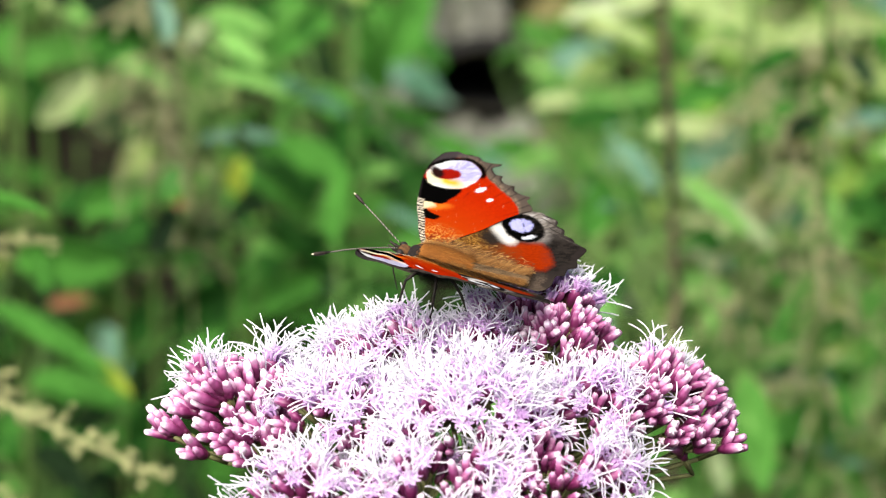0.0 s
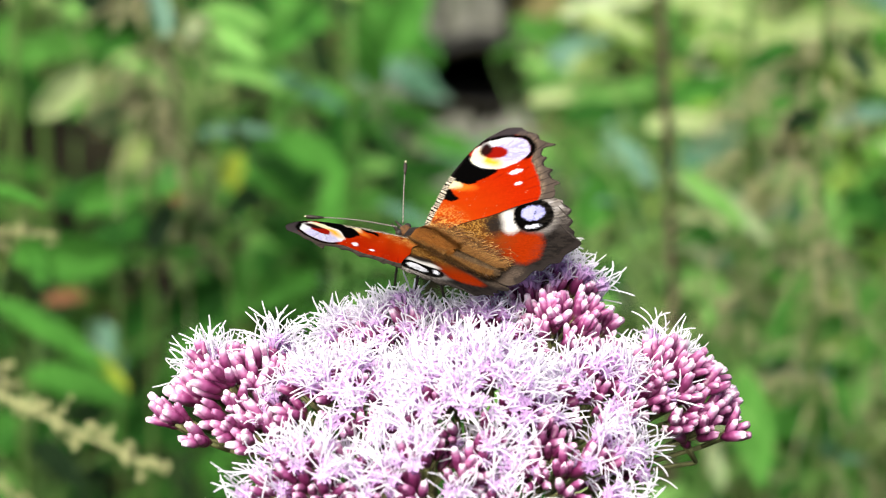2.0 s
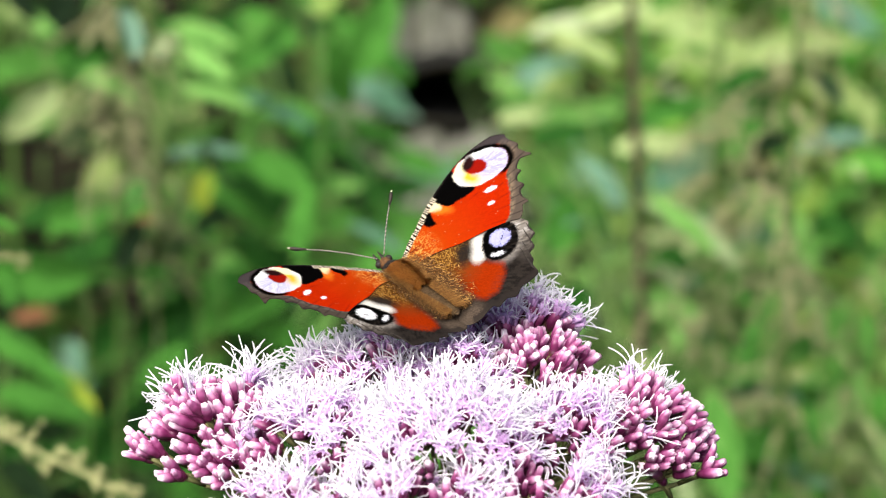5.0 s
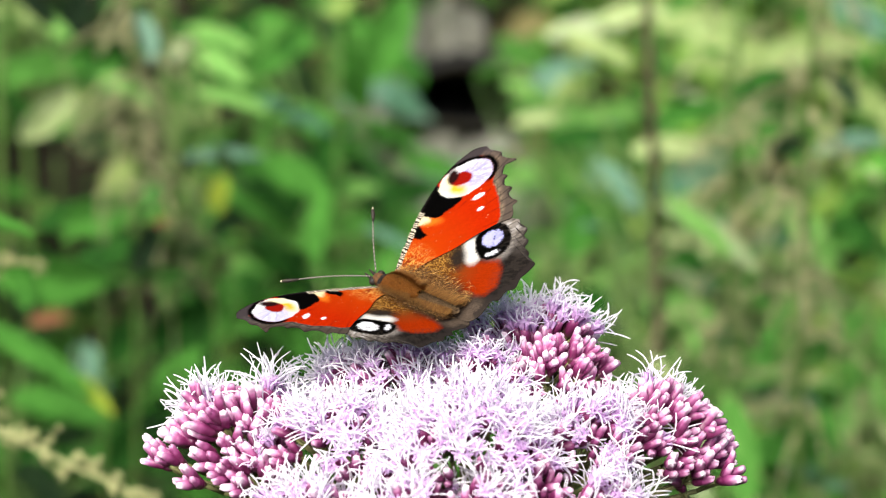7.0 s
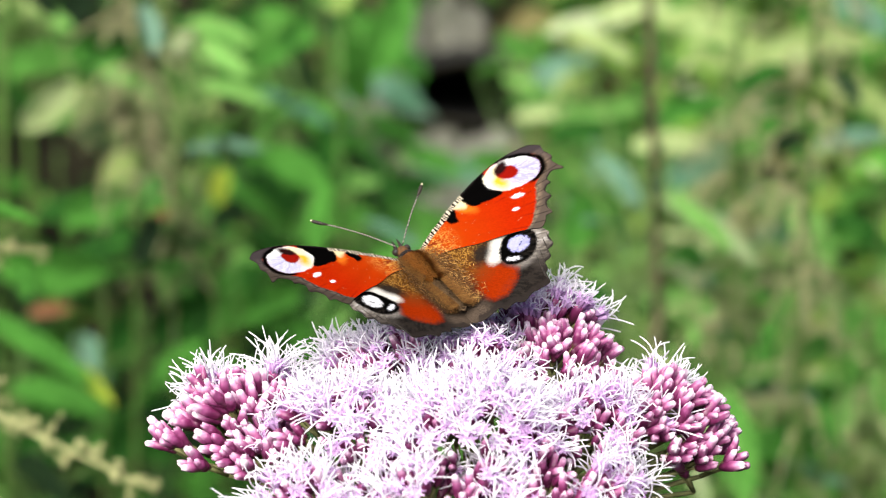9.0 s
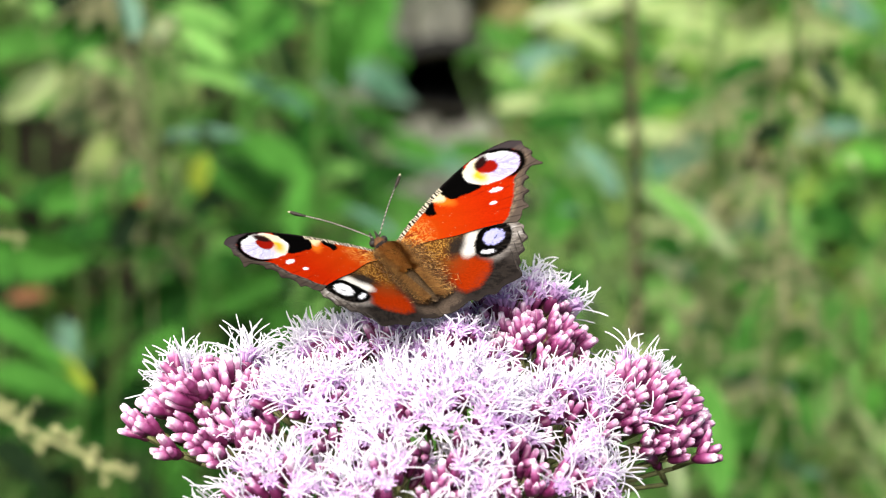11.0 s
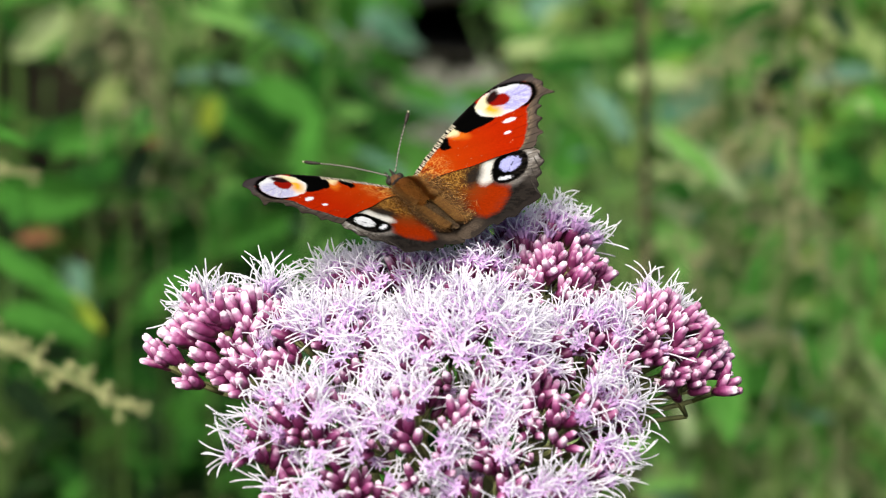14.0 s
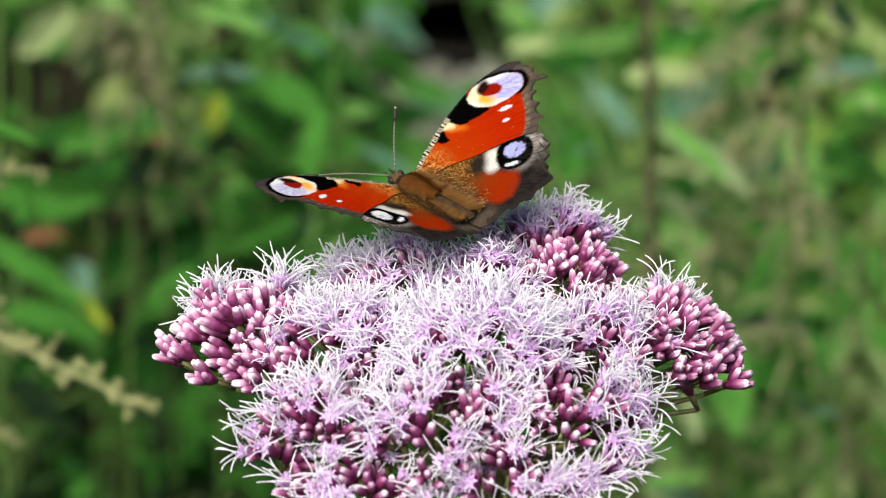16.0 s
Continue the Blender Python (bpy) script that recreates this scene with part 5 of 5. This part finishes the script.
def wing_mesh(name, lead, trail, colours, side, sink):
    """A wing from its two edges: a slightly arched sheet whose scales are coloured vertex by vertex. side: 1 right, -1 left."""
    ns, nu = 270, 175
    L, T = spline(lead, ns), spline(trail, ns)
    u = np.linspace(0, 1, nu)[None, :, None]
    ab = L[:, None] * (1 - u) + T[:, None] * u
    a, b = ab[..., 0], ab[..., 1]
    uu, ss = np.broadcast_to(u[..., 0], a.shape), np.broadcast_to(np.linspace(0, 1, ns)[:, None], a.shape)
    col = np.clip(colours(a, b, uu, ss, side), 0, 1)
    z = 0.10 * (a - 4) - 0.9 * (b / 30) ** 3 + 0.10 * np.sin(np.arctan2(b, a - 14) * 26) * np.clip(b / 14, 0, 1) + sink
    # the left wing is a little bowed
    out = b - (0.0008 * b**2 if side == -1 else 0)
    verts = np.stack([a, -side * out, z], -1).reshape(-1, 3) * MM
    faces = []
    for i in range(ns - 1):
        for j in range(nu - 1):
            q = (i * nu + j, i * nu + j + 1, (i + 1) * nu + j + 1, (i + 1) * nu + j)
            faces.append(q if side == 1 else q[::-1])
    me = bpy.data.meshes.new(name)
    me.from_pydata(verts.tolist(), [], faces)
    me.polygons.foreach_set("use_smooth", [True] * len(faces))
    layer = me.color_attributes.new("scales", "FLOAT_COLOR", "POINT")
    layer.data.foreach_set("color", np.concatenate([col.reshape(-1, 3), np.ones((col.size // 3, 1))], 1).ravel())
    me.materials.append(WING)
    me.materials.append(UNDER)
    return me


def add_wing(name, lead, trail, colours, side, sink, label):
    ob = part(name, wing_mesh(name, lead, trail, colours, side, sink), None, butterfly, label)
    so = ob.modifiers.new("thickness", "SOLIDIFY")
    so.thickness, so.offset, so.material_offset, so.material_offset_rim = 0.09 * MM, -1, 1, 1
    return ob


butterfly = new("butterfly")
tagged(butterfly, "red butterfly with blue eyespots perched on pink flowers, wings half open", "butterfly")
WINGS = {}
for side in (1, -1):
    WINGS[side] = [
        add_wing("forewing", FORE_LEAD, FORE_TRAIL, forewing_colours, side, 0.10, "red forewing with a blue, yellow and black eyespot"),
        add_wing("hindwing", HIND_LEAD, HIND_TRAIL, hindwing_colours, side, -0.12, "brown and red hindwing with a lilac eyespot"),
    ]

FORWARD = Matrix.Rotation(radians(90), 4, "Y")
ANTENNAE = {}


def body_part(name, profile, mat, label="", arch=0.0, flat=1.0, sides=16, lift=0.0):
    """A body segment along the butterfly's length: profile of (mm to the head, radius mm)."""
    bm = bmesh.new()
    lathe(bm, [(z * MM, r * MM) for z, r in profile], sides, axis=FORWARD, wobble=0.03, rng=flower_rng)
    for v in bm.verts:
        v.co.z = v.co.z * flat + lift * MM + arch * (v.co.x / MM) ** 2 * MM
    return part(name, bm, mat, butterfly, label)


thorax = body_part("thorax", [(0.0, 0.6), (1.6, 1.6), (4.0, 2.4), (6.5, 2.75), (8.8, 2.6), (10.6, 2.0), (11.8, 1.1), (12.2, 0.4)], BELLY, "furry orange-brown thorax, black below", lift=-0.4)
abdomen = body_part("abdomen", [(-10.6, 0.3), (-10.0, 0.7), (-8.4, 1.0), (-7.0, 1.2), (-6.6, 1.12), (-5, 1.35), (-4.6, 1.28), (-2, 1.6), (-1.6, 1.54), (1, 1.8), (3.2, 1.8)], ABDOMEN, "dark brown tapering abdomen", lift=-0.9, flat=0.6)
head = body_part("head", [(10.6, 0.5), (11.1, 1.0), (11.9, 1.25), (12.6, 1.05), (13.1, 0.4)], HEAD_FUR, "small dark furry head", lift=0.5)
for side in (1, -1):
    bm = bmesh.new()
    bmesh.ops.create_uvsphere(bm, u_segments=14, v_segments=9, radius=0.72 * MM)
    eye = part("eye", smooth(bm), DARK, head, "dark round eye")
    eye.location = Vector((12.4, side * 1.05, 0.75)) * MM
    bm = bmesh.new()
    tube(bm, [Vector(p) * MM for p in ((12.7, 0.45 * side, 0.5), (13.7, 0.55 * side, 0.9), (14.8, 0.5 * side, 1.7))], [0.36 * MM, 0.34 * MM, 0.1 * MM], 7)
    part("palp", bm, DARK, head)
    tip, root = Vector((24.2, 10.0, 5.2) if side == 1 else (18.0, -7.8, 7.5)) * MM, Vector((12.9, 0.6 * side, 1.5)) * MM
    bm = bmesh.new()
    pts = [root.lerp(tip, i / 22) + Vector((0, 0, 0.5 * MM * math.sin(i / 22 * math.pi))) for i in range(23)]
    tube(bm, pts, [(0.10 + 0.025 * (i % 2)) * MM for i in range(20)] + [0.2 * MM, 0.26 * MM, 0.24 * MM], 7)
    antenna = part("antenna", bm, RINGED, head, "thin dark ringed antenna")
    ANTENNAE[side] = antenna, root
    bm = bmesh.new()
    way = (tip - root).normalized()
    tube(bm, [pts[19], pts[21], tip, tip + way * 0.9 * MM, tip + way * 1.3 * MM], [0.15 * MM, 0.30 * MM, 0.36 * MM, 0.30 * MM, 0.1 * MM], 8)
    part("club", bm, DARK, antenna, "dark clubbed tip")
    bm = bmesh.new()
    tube(bm, [tip + way * 1.15 * MM, tip + way * 1.5 * MM], [0.2 * MM, 0.1 * MM], 7)
    part("club_tip", bm, PALE_TIP, antenna, "cream tip")
    for k, (hip, knee_out, foot_out) in enumerate(((8.0, (10.5, 4.2, -2.5), (12.0, 5.2, -9.5)), (5.5, (5.0, 4.8, -3.0), (5.5, 7.0, -10.0)), (4.0, (0.5, 4.2, -3.0), (-3.0, 6.2, -10.0)))):
        bm = bmesh.new()
        pts = [Vector((hip, 1.0 * side, -1.2)), Vector((knee_out[0], knee_out[1] * side, knee_out[2])), Vector((foot_out[0], foot_out[1] * side, foot_out[2])), Vector((foot_out[0] + 1.5, (foot_out[1] + 0.8) * side, foot_out[2] - 1.4))]
        tube(bm, [pts[0] * MM, pts[0].lerp(pts[1], 0.5) * MM, pts[1] * MM, pts[1].lerp(pts[2], 0.5) * MM, pts[2] * MM, pts[3] * MM], [0.32 * MM, 0.34 * MM, 0.26 * MM, 0.22 * MM, 0.17 * MM, 0.12 * MM], 7)
        part("leg", bm, DARK, butterfly, "thin dark leg")
bm = bmesh.new()
tube(bm, [Vector(p) * MM for p in ((13.1, 0, -0.2), (14.2, 0, -1.6), (13.9, 0.3, -4.5), (13.2, 0.4, -8.5))], [0.16 * MM, 0.15 * MM, 0.13 * MM, 0.1 * MM], 6)
part("proboscis", bm, DARK, head, "thin dark feeding tube")


def fur(name, count, x0, x1, radius, mat, length, seed, lift, spread=1.9, flat=1.0):
    """Hairs on the back, leaning to the tail: one mesh of thin blades."""
    rng = random.Random(seed)
    bm = bmesh.new()
    for _ in range(count):
        t, x = rng.uniform(-spread, spread), rng.uniform(x0, x1)
        r = radius(x)
        n = Vector((0, math.sin(t), math.cos(t)))
        p = Vector((x, n.y * r, n.z * r * flat + lift))
        tip = p + (n * rng.uniform(0.15, 0.6) + Vector((-rng.uniform(0.6, 1.2), rng.gauss(0, 0.3), 0))) * length * rng.uniform(0.6, 1.2)
        w = Vector((0, n.z, -n.y)) * 0.055
        bm.faces.new([bm.verts.new(q * MM) for q in (p - w, p + w, tip)])
    tagged(part(name, bm, mat, butterfly), kind="stuff")


def hair_material(name, stops):
    """Hairs that differ one by one."""
    m, n, l, b = material(name)
    geo = n.new("ShaderNodeNewGeometry")
    r = ramp(n, stops)
    l.new(geo.outputs["Random Per Island"], r.inputs["Fac"])
    l.new(r.outputs["Color"], b.inputs["Base Color"])
    b.inputs["Roughness"].default_value, b.inputs["Specular IOR Level"].default_value = 0.7, 0.2
    return m


HAIR = hair_material("brown_hair", [(0.0, (0.13, 0.045, 0.007)), (0.6, (0.25, 0.085, 0.011)), (1.0, (0.36, 0.15, 0.03))])
BLACK_HAIR = hair_material("black_hair", [(0.0, (0.004, 0.003, 0.003)), (1.0, (0.03, 0.02, 0.015))])
GOLD_HAIR = hair_material("golden_hair", [(0.0, (0.03, 0.013, 0.004)), (0.62, (0.08, 0.030, 0.007)), (0.8, (0.20, 0.092, 0.02)), (1.0, (0.52, 0.31, 0.10))])
GREY_HAIR = hair_material("grey_brown_hair", [(0.0, (0.06, 0.036, 0.018)), (0.6, (0.14, 0.082, 0.038)), (1.0, (0.24, 0.16, 0.085))])
fur("back_fur", 9000, 0.0, 11.6, lambda x: np.interp(x, [0, 4.0, 6.5, 8.8, 12], [1.3, 2.4, 2.75, 2.55, 0.8]), HAIR, 1.05, 21, -0.4, 1.3)
def belly_fur(count, seed):
    """Black hairs that hang from the underside of the breast."""
    rng = random.Random(seed)
    bm = bmesh.new()
    for _ in range(count):
        t, x = rng.uniform(1.35, math.tau - 1.35), rng.uniform(0.5, 11.5)
        r = np.interp(x, [0, 4.0, 6.5, 8.8, 12], [1.3, 2.4, 2.75, 2.55, 0.8])
        n = Vector((0, math.sin(t), math.cos(t)))
        p = Vector((x, n.y * r, n.z * r - 0.4))
        tip = p + (n * rng.uniform(0.5, 1.0) + Vector((-rng.uniform(0.2, 0.9), rng.gauss(0, 0.25), -0.5))) * rng.uniform(0.9, 1.9)
        w = Vector((0, n.z, -n.y)) * 0.06
        bm.faces.new([bm.verts.new(q * MM) for q in (p - w, p + w, tip)])
    tagged(part("belly_fur", bm, BLACK_HAIR, butterfly), kind="stuff")


belly_fur(5000, 23)
fur("abdomen_hair", 4500, -10, 3, lambda x: np.interp(x, [-10, -5, 3], [0.8, 1.35, 1.85]), GREY_HAIR, 1.2, 22, -0.9, 1.35, 0.6)


def side_fur(count, seed):
    """Hairs that lean from the body's flanks over the wing roots."""
    rng = random.Random(seed)
    bm = bmesh.new()
    for _ in range(count):
        x, side, t = rng.uniform(-9.5, 11), rng.choice((-1, 1)), rng.uniform(0.5, 1.25)
        r = np.interp(x, [-10, -5, 0, 4, 6.5, 9, 12], [0.75, 1.3, 1.7, 2.3, 2.7, 2.5, 0.8])
        p = Vector((x, side * r * math.sin(t), r * (0.6 if x < 1 else 1.0) * math.cos(t) - 0.6))
        way = Vector((-rng.uniform(0.4, 1.2), side * rng.uniform(0.3, 1.2), rng.uniform(0.1, 0.45))) * rng.uniform(0.7, 1.4 if x > 2 else 2.0)
        w = Vector((way.y, -way.x, 0)).normalized() * 0.055
        bm.faces.new([bm.verts.new(q * MM) for q in (p - w, p + w, p + way)])
    tagged(part("side_fur", bm, SIDE_HAIR, butterfly), kind="stuff")


SIDE_HAIR = hair_material("tawny_hair", [(0.0, (0.08, 0.034, 0.008)), (0.6, (0.17, 0.070, 0.015)), (1.0, (0.34, 0.18, 0.05))])
side_fur(9000, 41)


def wing_fur(side, seed):
    """Long golden hairs that lie over the wing roots."""
    rng = random.Random(seed)
    bm = bmesh.new()
    for _ in range(3200):
        a = rng.uniform(-10, 9.5)
        b = abs(rng.gauss(0, 1)) * np.interp(a, [-9, -3, 5, 9.5], [1.3, 1.8, 1.8, 0.9])
        p = Vector((a, -side * b, 0.10 * (a - 4) + 0.42))
        way = Vector((-rng.uniform(0.7, 1.3), -side * rng.uniform(-0.5, 0.9), rng.uniform(0.0, 0.35)))
        w = Vector((way.y, -way.x, 0)).normalized() * 0.05
        bm.faces.new([bm.verts.new(q * MM) for q in (p - w, p + w, p + way * rng.uniform(0.6, 1.3))])
    return tagged(part("wing_fur", bm, GOLD_HAIR, WINGS[side][1]), kind="stuff")


wing_fur(1, 31)
wing_fur(-1, 32)

# how far the left antenna is swung out over the first seconds
SWING = [(0.0, 29.5), (0.5, 23.0), (1.0, 19.0), (1.5, 6.0), (2.0, 0.0), (16.0, 0.0)]


def motions():
    walk(butterfly, [(r[0], pose(r[1] * MM, r[2] * MM, 1 + r[3] * MM, r[4], r[5], r[6])) for r in FLIGHT])
    for side, column in ((1, 7), (-1, 8)):
        for wing in WINGS[side]:
            walk(wing, [(r[0], pose(0, -side * 1.2 * MM, 0, -side * r[column], 0, 0)) for r in FLIGHT])

    antenna, root = ANTENNAE[-1]
    hinge = Matrix.Translation(root)
    walk(antenna, [(t, hinge @ Matrix.Rotation(radians(turn), 4, Vector((-0.418, 0.775, 0.474))) @ hinge.inverted()) for t, turn in SWING])


motions()
